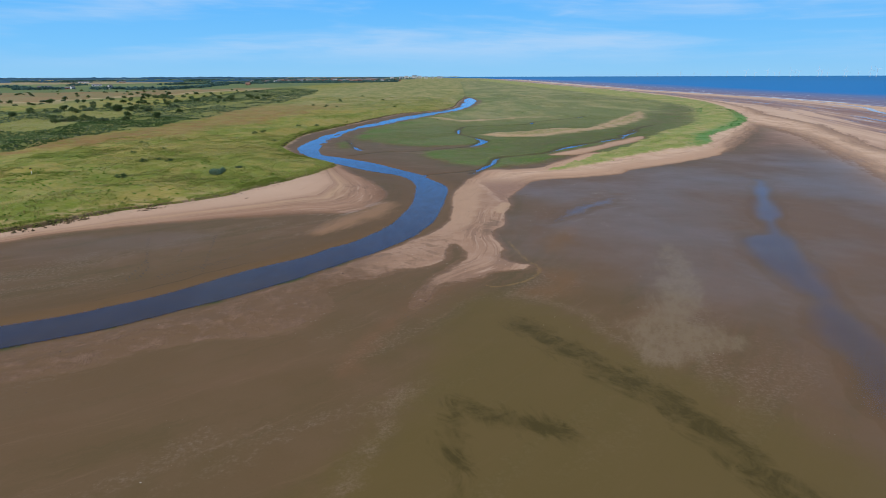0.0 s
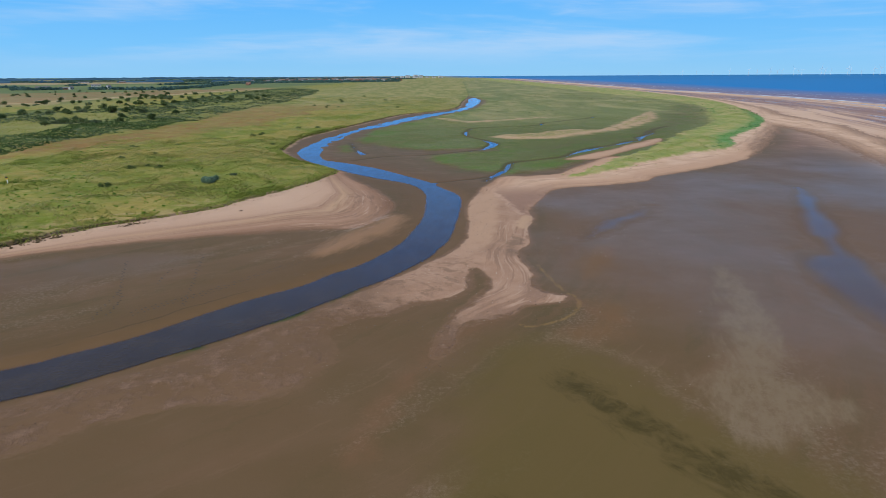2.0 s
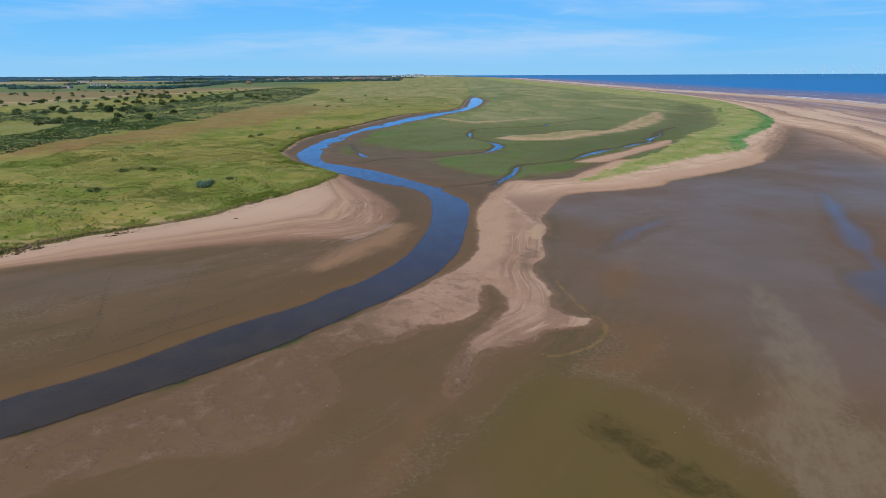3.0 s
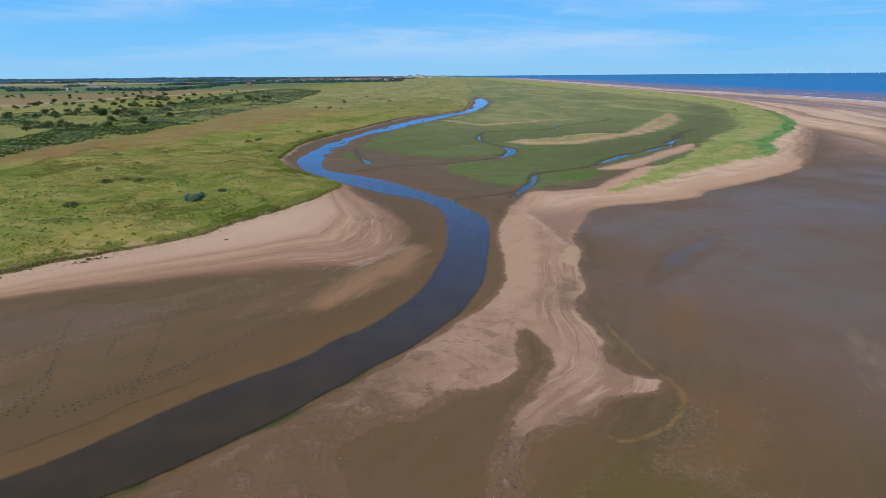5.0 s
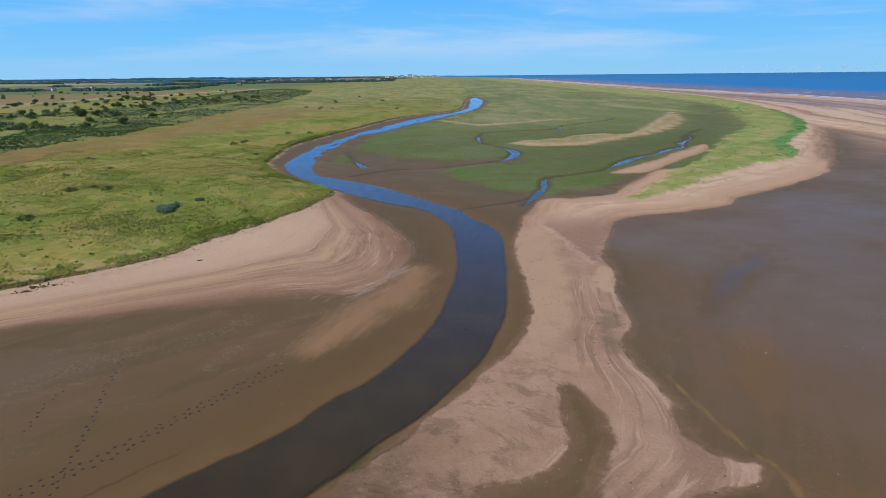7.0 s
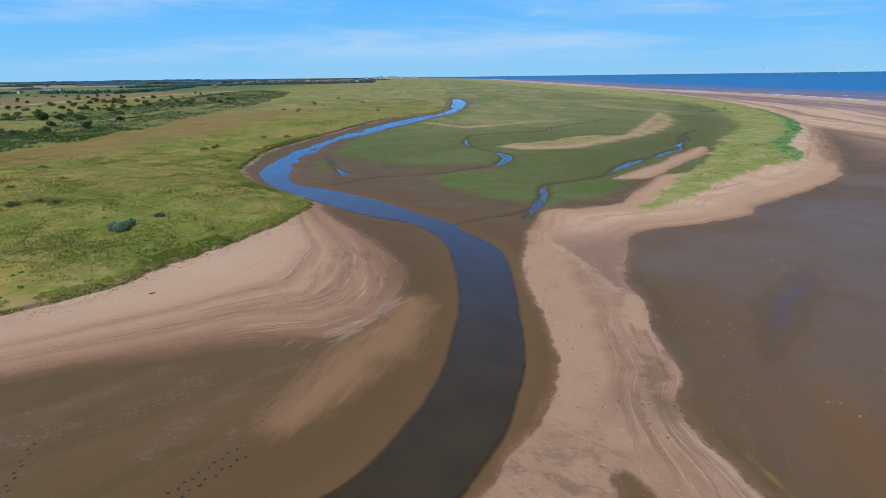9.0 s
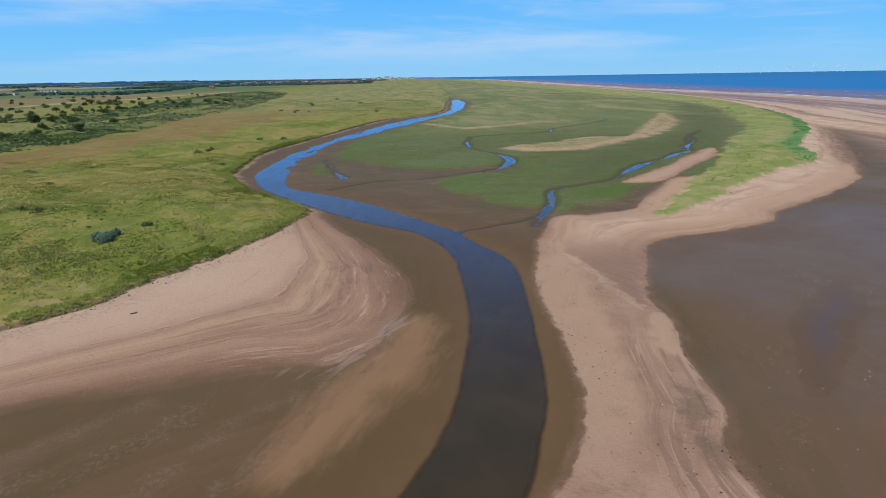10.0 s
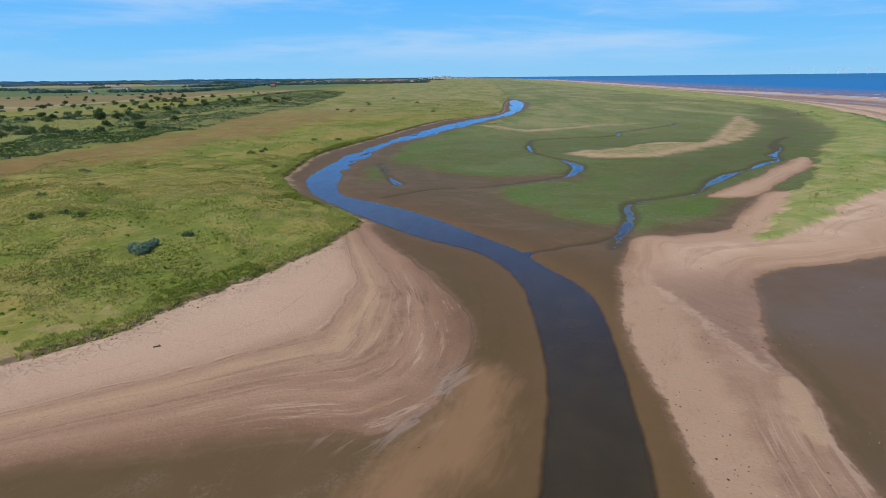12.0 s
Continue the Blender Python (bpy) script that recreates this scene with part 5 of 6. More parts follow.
def on_rim(x, y, rng):
    b = sampled("bank", x, y)
    return (b > -0.45) & (b < 1.6 + 3.0 * lattice(x, y, 6.0, 31)) & (rng.uniform(0, 1, len(x)) < 0.8) & (sampled("bare", x, y) < 0.60)


def on_marram(x, y, rng):
    return (sampled("marram", x, y) + 6.0 * (lattice(x, y, 8.0, 40) - 0.5) > 1.2) & (y + 0.5 * x < 290) & ~((sampled("marram", x, y) < 5) & (sampled("sand", x, y) > -8) & (x > 96)) & (lattice(x, y, 3.0, 23) + 0.4 * lattice(x, y, 9.0, 24) + rng.uniform(-0.25, 0.25, len(x)) > 0.6)


def sized(n, lo, hi, seed):
    return np.random.default_rng(seed).uniform(lo, hi, n)


x, y = scatter(-115, -22, 78, 240, 130000, 41, on_bank)
tufts("dune_grass", x, y, sized(len(x), 0.10, 0.28, 1), sized(len(x), 0.03, 0.06, 2), 4, BLADES, "green dune grass in loose tufts over the bank", seed=11)
x, y = scatter(-115, -22, 78, 240, 60000, 42, lambda a, b, r: on_bank(a, b, r) & (lattice(a, b, 12.0, 25) + 0.4 * lattice(a, b, 4.0, 35) > 0.72))
tufts("dry_dune_grass", x, y, sized(len(x), 0.15, 0.36, 3), sized(len(x), 0.035, 0.07, 4), 4, BLADES_PALE, "pale straw-coloured dry grass among the green", seed=12)
x, y = scatter(-95, -20, 75, 300, 240000, 43, on_rim)
tufts("bank_edge_grass", x, y, sized(len(x), 0.18, 0.42, 5), sized(len(x), 0.035, 0.07, 6), 6, BLADES_RIM, "tall green grass hanging over the bank's edge", 1.2, 13)
x, y = scatter(-260, 60, 240, 620, 70000, 44, lambda a, b, r: on_bank(a, b, r) & (sampled("heath", a, b) < -2) & (lattice(a, b, 40.0, 36) > 0.35))
tufts("heath_grass", x, y, sized(len(x), 0.15, 0.35, 7), sized(len(x), 0.1, 0.2, 8), 4, BLADES, "rough olive-green grass of the heath", seed=14)
x, y = scatter(32, 215, 148, 420, 110000, 45, on_marram)
tufts("marram_grass", x, y, sized(len(x), 0.12, 0.30, 9), sized(len(x), 0.04, 0.09, 10), 5, BLADES_SPIT, "yellow-green marram grass on the sand spit", seed=15)
x, y = scatter(32, 215, 148, 420, 120000, 46, lambda a, b, r: (sampled("marram", a, b) > 0.0) & (sampled("marram", a, b) < 5) & (sampled("sand", a, b) > -8) & (a > 96) & (lattice(a, b, 3.0, 39) + r.uniform(-0.3, 0.3, len(a)) > 0.55))
tufts("lush_marram_grass", x, y, sized(len(x), 0.15, 0.32, 11), sized(len(x), 0.06, 0.12, 12), 6, BLADES_LUSH, "lush green couch grass along the outer spit", seed=16)


def leafy(bm, lobes, count, size, rng, squash=0.85):
    """Fills the lobes (centre and radius) with small leaf sprays, thicker towards their skins."""
    for _ in range(count):
        c, r = lobes[rng.integers(len(lobes))]
        d = Vector(rng.normal(size=3)).normalized()
        p = Vector(c) + d * r * (rng.uniform(0.45, 1.08))
        if p.z < 0.02:
            p.z = 0.02 + rng.uniform(0, 0.1)
        s = size * rng.uniform(0.6, 1.4)
        u = Vector(rng.normal(size=3)).normalized()
        v = u.cross(d)
        v = v.normalized() if v.length > 0.01 else Vector((1, 0, 0))
        u = v.cross(d).normalized()
        tip = d * s * 0.4
        bm.faces.new([bm.verts.new(q) for q in (p - u * s * 0.5, p + v * s * 0.45 + tip * 0.3, p + u * s * 0.55, p - v * s * 0.45 + tip)])


def limb(bm, a, b, ra, rb, sides=6):
    """A tapered stick from a to b."""
    a, b = Vector(a), Vector(b)
    q = (b - a).to_track_quat("Z", "Y")
    rings = []
    for p, r in ((a, ra), ((a + b) / 2 + Vector((0.05, 0.03, 0)) * (b - a).length, (ra + rb) / 2), (b, rb)):
        rings.append([bm.verts.new(p + q @ Vector((r * math.cos(2 * math.pi * k / sides), r * math.sin(2 * math.pi * k / sides), 0))) for k in range(sides)])
    for lo, hi in zip(rings, rings[1:]):
        for k in range(sides):
            bm.faces.new((lo[k], lo[(k + 1) % sides], hi[(k + 1) % sides], hi[k]))
    bm.faces.new(rings[-1])


def plant(name, x, y, tall, spread, leaves, mat, seed, label, category, group, stem=0.3, size=0.3):
    """A tree or a bush: tapered trunk with limbs, and a crown of leaf sprays in uneven lobes."""
    rng = np.random.default_rng(seed)
    root = thing(name, x, y, label, category, group, 0.05)
    wood, crown = bmesh.new(), bmesh.new()
    fork = tall * stem
    limb(wood, (0, 0, -0.1), (0.05 * tall, 0, fork), tall * 0.035, tall * 0.025, 8)
    lobes = []
    for k in range(7):
        a = 2 * math.pi * k / 7 + rng.uniform(-0.4, 0.4)
        reach = spread * rng.uniform(0.35, 0.62) if k else 0.1 * spread
        top = tall * rng.uniform(0.24, 0.70)
        end = Vector((reach * math.cos(a) + 0.06 * tall, reach * math.sin(a), top))
        limb(wood, (0.05 * tall, 0, fork * rng.uniform(0.7, 1.0)), end, tall * 0.02, tall * 0.006, 5)
        lobes.append((end, min(spread * rng.uniform(0.24, 0.42), tall * (0.40 if stem > 0.12 else 0.6))))
    lobes.append((Vector((0.08 * tall, 0, tall * 0.74)), min(spread * 0.36, tall * 0.26)))
    leafy(crown, lobes, leaves, size, rng)
    part("trunk", wood, BARK, root)
    part("crown" if stem > 0.12 else "foliage", crown, mat, root)
    return root


TREES = [(-320.2, 505.6), (-333.1, 557.1), (-310, 514.7), (-330.3, 573.4), (-300.7, 550.3), (-334.8, 622.4), (-307.2, 606), (-282.1, 563.7), (-242.8, 502.7), (-259.7, 550.7),
         (-303.5, 631.9), (-317.3, 676.5), (-274.7, 609), (-311.7, 694.9), (-220.2, 489.4), (-279.3, 667.7), (-283, 687.4), (-296, 726.3), (-241.9, 629.1), (-226.8, 608.9), (-178.3, 491.4),
         (-225.9, 370), (-213.6, 360.8), (-224.9, 387.4), (-221.2, 390.4), (-247.6, 437.4), (-206, 379.4), (-213.6, 401.3), (-215.5, 423.3), (-174.5, 384.4), (-163, 365.4), (-177.3, 359.1),
         (-174.5, 368.9), (-177.4, 431.6), (-166.8, 418.5), (-144.7, 367), (-188.8, 477.4), (-200.3, 512.5), (-175.4, 302.1), (-167.8, 295.6), (-166.8, 303.3), (-161, 298.6), (-155.2, 297.8), (-138.9, 321.6)]
THICKET = [(-168.8, 543), (-162.1, 528.9), (-176.4, 557), (-157.3, 572.5), (-147.7, 558.6), (-165, 591.4), (-142.9, 583), (-149.6, 606.7), (-157.3, 620.8), (-181.2, 590.5), (-138, 544.6), (-186, 571)]
HAWTHORN = "dark green hawthorn tree on the rough heath"
SALLOW = "grey-green rounded sallow bush among the scrub"
models = [plant("hawthorn_tree", -250, 600, 4.6, 4.4, 900, LEAVES_DARK, 1, HAWTHORN, "tree", "scattered trees on the heath", 0.15, 0.5),
          plant("hawthorn_tree", -262, 610, 3.6, 4.6, 850, LEAVES_DARK, 2, HAWTHORN, "tree", "scattered trees on the heath", 0.13, 0.5),
          plant("sallow_bush", -240, 590, 3.0, 5.4, 900, LEAVES_GREY, 3, SALLOW, "bush", "scattered trees on the heath", 0.13, 0.5),
          plant("hawthorn_tree", -275, 622, 5.4, 4.2, 950, LEAVES_DARK, 4, HAWTHORN, "tree", "scattered trees on the heath", 0.15, 0.5)]
rng = np.random.default_rng(77)
spots = [(a, b, 1.0) for a, b in TREES] + [(a, b, 1.05) for a, b in THICKET]
for _ in range(120):
    spots.append((rng.uniform(-470, -150), rng.uniform(270, 560), rng.uniform(0.5, 0.9)))
for _ in range(50):
    spots.append((rng.uniform(-520, -190), rng.uniform(560, 900), rng.uniform(0.6, 1.0)))
for k, (a, b, s) in enumerate(spots):
    s *= rng.uniform(0.52, 0.85)
    if sampled("scrub", np.array([a]), np.array([b]))[0] < 2 and b < 450:
        continue
    t = copy_thing(models[k % 4 if k > 20 else (0, 1, 3)[k % 3]], pose(a, b, height(a, b) - 0.1, 0, 0, rng.uniform(0, 360)))
    t.scale = (s, s, s * rng.uniform(0.85, 1.1))

# low scrub between the trees: too many to count
def scrub(name, x, y, size, mat, label, seed, category="scrub", per=9, flat=0.6):
    """Low clumps of leaf sprays as one mesh."""
    r = np.random.default_rng(seed)
    z = sampled("z", x, y)
    k = len(x) * per
    cx, cy, cz, s = (np.repeat(a, per) for a in (x, y, z, size))
    d = r.normal(size=(k, 3))
    d /= np.linalg.norm(d, axis=1)[:, None]
    d[:, 2] = np.abs(d[:, 2])
    c = np.stack([cx, cy, cz], 1) + d * (s * r.uniform(0.4, 0.9, k))[:, None] * (1, 1, flat)
    u = r.normal(size=(k, 3))
    u -= (u * d).sum(1)[:, None] * d * 0.7
    u /= np.linalg.norm(u, axis=1)[:, None]
    v = np.cross(u, d)
    q = (s * 0.42)[:, None]
    verts = np.stack([c - u * q, c + v * q * 0.8, c + u * q * 1.1, c - v * q * 0.8], 1)
    return tagged(sheet(name, verts.reshape(-1, 3), np.arange(4 * k).reshape(-1, 4), mat), label, category, kind="stuff")


x, y = scatter(-480, -110, 190, 900, 90000, 51, lambda a, b, r: (sampled("scrub", a, b) > -2) & (sampled("glade", a, b) < 0) & (lattice(a, b, 30.0, 27) + 0.6 * lattice(a, b, 9.0, 26) + r.uniform(-0.2, 0.2, len(a)) > 0.62))
scrub("buckthorn_scrub", x, y, sized(len(x), 0.35, 1.0, 21), LEAVES_GREY, "grey-green sea buckthorn scrub in low thickets", 52, "scrub", 7)
x, y = scatter(-480, -110, 190, 900, 12000, 53, lambda a, b, r: (sampled("scrub", a, b) > -1) & (sampled("glade", a, b) < 0) & (lattice(a, b, 24.0, 28) + 0.6 * lattice(a, b, 8.0, 29) + r.uniform(-0.2, 0.2, len(a)) > 0.88))
scrub("bramble_scrub", x, y, sized(len(x), 0.6, 1.5, 22), LEAVES_DARK, "dark green bramble and thorn scrub in patches", 54)
x, y = scatter(-330, -110, 130, 420, 70000, 151, lambda a, b, r: (sampled("scrub", a, b) > -2) & (sampled("scrub", a, b) < 34) & (sampled("glade", a, b) < 0) & (b < 330) & (lattice(a, b, 11.0, 152) + 0.5 * lattice(a, b, 4.0, 153) + r.uniform(-0.2, 0.2, len(a)) > 0.50))
scrub("thorn_scrub", x, y, sized(len(x), 0.3, 0.8, 154), LEAVES_THORN, "dense low thorn scrub along the edge of the heath", 155, "scrub", 7)
x, y = scatter(-110, -24, 85, 230, 2200, 55, lambda a, b, r: (sampled("bank", a, b) > 1.5) & (lattice(a, b, 14.0, 33) + r.uniform(-0.2, 0.2, len(a)) > 0.62))
scrub("bank_herbs", x, y, sized(len(x), 0.18, 0.5, 23), LEAVES_FRESH, "fresh green herbs in patches on the bank", 56, "plants", 8, 0.5)

x, y = scatter(-115, -22, 78, 240, 26000, 57, lambda a, b, r: on_bank(a, b, r) & (lattice(a, b, 6.0, 38) > 0.42))
scrub("grass_clumps", x, y, sized(len(x), 0.12, 0.34, 24), BLADES_RIM, "rounded clumps of pale green dune grass", 58, "grass", 7, 0.7)
x, y = scatter(-10, 110, 158, 330, 60000, 61, lambda a, b, r: (sampled("marsh", a, b) > 0.3) & (sampled("creek", a, b) < -0.8) & (sampled("ridge", a, b) < 0) & (sampled("marram", a, b) < 0) & (sampled("sand", a, b) < 0.5) & (lattice(a, b, 3.0, 62) + r.uniform(-0.3, 0.3, len(a)) > 0.55))
tufts("marsh_plants", x, y, sized(len(x), 0.04, 0.12, 63), sized(len(x), 0.05, 0.10, 64), 4, BLADES_MARSH, "low olive-green salt marsh plants on the mud", 0.9, 65)
x, y = scatter(-5, 230, 320, 760, 60000, 66, lambda a, b, r: (sampled("marsh", a, b) > 1) & (sampled("river", a, b) < -3) & (lattice(a, b, 14.0, 67) + 0.5 * lattice(a, b, 4.0, 68) + r.uniform(-0.2, 0.2, len(a)) > 0.85))
tufts("marsh_grass", x, y, sized(len(x), 0.06, 0.18, 69), sized(len(x), 0.08, 0.18, 70), 4, BLADES_MARSH, "pale yellow-green grass of the upper marsh", 0.6, 71)
x, y = scatter(-5, 230, 330, 760, 1300, 72, lambda a, b, r: (sampled("marsh", a, b) > 1) & (sampled("river", a, b) < -3) & (lattice(a, b, 25.0, 73) + r.uniform(-0.2, 0.2, len(a)) > 0.75))
scrub("marsh_scrub", x, y, sized(len(x), 0.3, 0.8, 74), LEAVES_DARK, "small dark shrubs dotted over the upper marsh", 75, "scrub", 8, 0.7)

# single bushes on the western bank
SHRUBS = [(-70.5, 137.5, 1.4), (-68.5, 162.7, 1.0), (-75.4, 162, 1.1), (-72.5, 165, 0.9), (-86.2, 179.5, 0.8), (-82.3, 192.2, 0.8), (-99.9, 215.4, 0.9), (-97, 212.5, 0.8), (-84.3, 214.7, 0.7),
          (-65.7, 239.6, 1.2), (-63.7, 242.6, 0.9), (-63.7, 246.5, 1.0), (-53.8, 221.2, 0.9), (-80.6, 464.8, 2.2), (-69.9, 462.3, 2.0), (-66.9, 434.2, 1.8), (-72, 553.8, 3.0), (-68, 531.6, 2.6),
          (-57.4, 627.7, 2.6), (-16.6, 432.3, 2.0), (-48, 282.1, 1.2), (-56.9, 282.9, 1.1), (-31.6, 545.2, 2.2), (-59, 438.4, 1.6)]
low = plant("thorn_bush", -71, 140.5, 1.0, 1.9, 330, LEAVES_DARK, 8, "low dark green thorn bush in the dune grass", "bush", "bushes on the grassy bank", 0.1, 0.2)
for a, b, s in SHRUBS[1:]:
    s *= 0.75 if s < 1.5 else 0.5
    t = copy_thing(low, pose(a, b, height(a, b) - 0.05, 0, 0, rng.uniform(0, 360)))
    t.scale = (s * rng.uniform(0.9, 1.3), s, s)
low.scale = (1.1, 1.0, 0.9)
plant("elder_bush", -50.2, 146.2, 1.3, 2.7, 2600, LEAVES_BLUE, 9, "rounded blue-green bush standing alone in the grass", "bush", "", 0.1, 0.24)
plant("elder_bush", -46.6, 152.0, 0.6, 1.3, 420, LEAVES_GREY, 10, "small grey-green bush beside a larger one", "bush", "", 0.1, 0.2)

# woods and hedges of the farm land
BELTS = [(-1251, 1415, -758, 1171), (-657, 1015, -576, 986), (-542, 1025, -402, 971), (-402, 971, -405, 1088), (-773, 1374, -731, 1354), (-394, 1083, -433, 1346),
         (-479, 1482, -398, 1637), (-588, 1430, -470, 1686), (-2577, 2720, -989, 1861), (-1305, 2252, -673, 2016), (-781, 2215, -458, 2206), (-458, 2206, -145, 2697),
         (-993, 2384, -239, 2950),
         (-480, 1780, -140, 1930), (-540, 1690, -300, 1790), (-200, 2250, -20, 2700),
         (-620, 1500, -330, 1720), (-340, 1700, -130, 2050), (-520, 1850, -260, 1900), (-300, 2000, -160, 2300)]
for k, (ax, ay, bx, by) in enumerate(BELTS):
    r = np.random.default_rng(300 + k)
    length = math.hypot(bx - ax, by - ay)
    count = int(min(1500, length * (0.9 if length < 700 else 0.8)))
    s = r.uniform(0, 1, count)
    deep = 26 if k in (2, 1) else 14 + 0.01 * length
    x, y = ax + (bx - ax) * s + r.normal(0, 4, count), ay + (by - ay) * s + r.normal(0, deep * 0.4, count)
    keep = lattice(x, y, 60.0, 60 + k) > (0.12 if length < 700 else 0.3)
    big = (4.4 if k > 12 else 5.0 if ay < 1600 else 6.0) * r.uniform(0.6, 1.25, count)
    scrub("woodland", x[keep], y[keep], big[keep], LEAVES_HAZED, "dark belt of trees between distant fields", 400 + k, "woodland", 12, 0.95)


# the farthest woods and low hills inland, a glowing blue backdrop three kilometres off
def far_line(lo, hi, off, low, rise, gaps, seed, label):
    """A long low crest of woods, some kilometres off."""
    angles = np.radians(np.arange(lo, hi, 0.05))
    deg = np.degrees(angles) * 10
    reach = off + 300 * (lattice(deg, deg * 0, 40.0, seed) - 0.5)
    crest = low + rise * lattice(deg, deg * 0, 25.0, seed + 1) + 4 * lattice(deg, deg * 0, 3.0, seed + 2)
    crest = crest * (0.55 + 0.45 * ease(deg / 10, -6, -20)) * (1 - gaps * ease(lattice(deg, deg * 0, 18.0, seed + 3), 0.45, 0.6)) - 1.5
    px, py = reach * np.sin(angles), reach * np.cos(angles)
    rim = np.concatenate([np.stack([px * q, py * q, h], 1) for q, h in ((1, px * 0 - 2.0), (1, crest), (1.02, crest), (1.02, px * 0 - 2.0))])
    k = np.arange(len(px) - 1)
    strips = [np.stack([a * len(px) + k, a * len(px) + k + 1, b * len(px) + k + 1, b * len(px) + k], 1) for a, b in ((0, 1), (1, 2), (2, 3))]
    return tagged(sheet("backdrop", rim, np.concatenate(strips), FAR_WOODS_GLOW), label, "backdrop", kind="structure")


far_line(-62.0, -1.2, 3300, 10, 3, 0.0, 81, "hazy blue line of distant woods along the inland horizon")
far_line(-62.0, -9.0, 2600, 7, 3, 1.0, 181, "broken hazy blue belt of woods beyond the farthest fields")
far_line(-62.0, -14.0, 2150, 6, 3, 1.0, 281, "broken hazy blue belt of woods beyond the far fields")


# ---- buildings far inland ----
def box(x0, x1, y0, y1, z0, z1):
    bm = bmesh.new()
    bmesh.ops.create_cube(bm, size=1.0, matrix=Matrix.Translation(((x0 + x1) / 2, (y0 + y1) / 2, (z0 + z1) / 2)) @ Matrix.Diagonal((x1 - x0, y1 - y0, z1 - z0, 1)))
    return bm


def gable(x0, x1, y0, y1, z0, rise, over=0.3):
    """A pitched roof with thick eaves."""
    bm = bmesh.new()
    ym = (y0 + y1) / 2
    outline = [(y0 - over, z0 - 0.1), (ym, z0 + rise), (y1 + over, z0 - 0.1), (y1 + over, z0 + 0.12), (ym, z0 + rise + 0.25), (y0 - over, z0 + 0.12)]
    ends = [[bm.verts.new((x, yy, zz)) for yy, zz in outline] for x in (x0 - over, x1 + over)]
    n = len(outline)
    for k in range(n):
        bm.faces.new((ends[0][k], ends[0][(k + 1) % n], ends[1][(k + 1) % n], ends[1][k]))
    bm.faces.new(ends[0][::-1]), bm.faces.new(ends[1])
    bmesh.ops.recalc_face_normals(bm, faces=bm.faces)
    return bm


def walls(length, width, high, rise):
    """House walls with their two gable ends."""
    bm = bmesh.new()
    h, d = length / 2, width / 2
    ends = [[bm.verts.new((x, y, z)) for y, z in ((-d, -0.3), (d, -0.3), (d, high), (0, high + rise), (-d, high))] for x in (-h, h)]
    for k in range(5):
        bm.faces.new((ends[0][k], ends[0][(k + 1) % 5], ends[1][(k + 1) % 5], ends[1][k]))
    bm.faces.new(ends[0][::-1]), bm.faces.new(ends[1])
    bmesh.ops.recalc_face_normals(bm, faces=bm.faces)
    return bm


def house(x, y, length, width, high, rise, wall, roof, label, name="house", group="houses of the town", turn=0.0):
    root = thing(name, x, y, label, "house", group, 0.0, turn)
    part("wall", walls(length, width, high, rise), wall, root)
    top = part("roof", gable(-length / 2, length / 2, -width / 2, width / 2, high, rise), roof, root)
    part("chimney", box(length * 0.32, length * 0.32 + 0.9, -0.4, 0.4, high + rise * 0.5, high + rise + 1.2), BRICK, top)
    for k in (-1, 1):
        for z in (0.9, 3.6)[: 2 if high > 4 else 1]:
            glass = part("window", box(k * length * 0.3 - 0.8, k * length * 0.3 + 0.8, -width / 2 - 0.06, -width / 2 + 0.05, z, z + 1.3), GLASS_DARK, root)
            part("sill", box(k * length * 0.3 - 0.95, k * length * 0.3 + 0.95, -width / 2 - 0.16, -width / 2 - 0.065, z - 0.12, z - 0.01), RENDER, glass)
    part("door", box(-0.5, 0.5, -width / 2 - 0.06, -width / 2 + 0.05, 0.0, 2.1), POST_DARK, root)
    return root


# gardens and street trees between the houses
s = np.random.default_rng(910).uniform(0, 1, (3, 2600))
scrub("town_trees", -470 + 390 * s[0] + 60 * (s[2] - 0.5), 1700 + 230 * s[0] + 520 * (s[1] - 0.4), 1.6 + 3.4 * s[2], LEAVES_HAZED, "dark green trees and hedges among the houses", 911, "trees", 12, 0.95)
RED = "red-brick house with an orange tiled roof"
homes = [house(-420, 1900, 10, 7.5, 5.2, 3.0, BRICK, ROOF_TILE, RED), house(-400, 1930, 14, 7.0, 2.8, 2.6, RENDER, ROOF_TILE, "low white-walled house with an orange tiled roof"),
         house(-440, 1950, 9, 8.0, 5.4, 2.8, RENDER, ROOF_SLATE, "white house with a grey slate roof"), house(-380, 1960, 12, 7.5, 5.0, 3.2, BRICK, ROOF_SLATE, "red-brick house with a grey slate roof")]
r = np.random.default_rng(900)
for k in range(100):
    s = r.uniform(0, 1)
    a, b = -440 + 330 * s + r.normal(0, 25), 1900 + 180 * s + r.uniform(-200, 320)
    t = copy_thing(homes[r.integers(4)], pose(a, b, height(a, b) + 0.3, 0, 0, r.choice((0.0, 15.0, 90.0, -20.0, 170.0))))
    t.scale = (0.75, 0.85, 0.85)
house(-363, 1307, 9, 6, 3.6, 2.4, BRICK, ROOF_TILE, "large red-brick house among trees", group="")
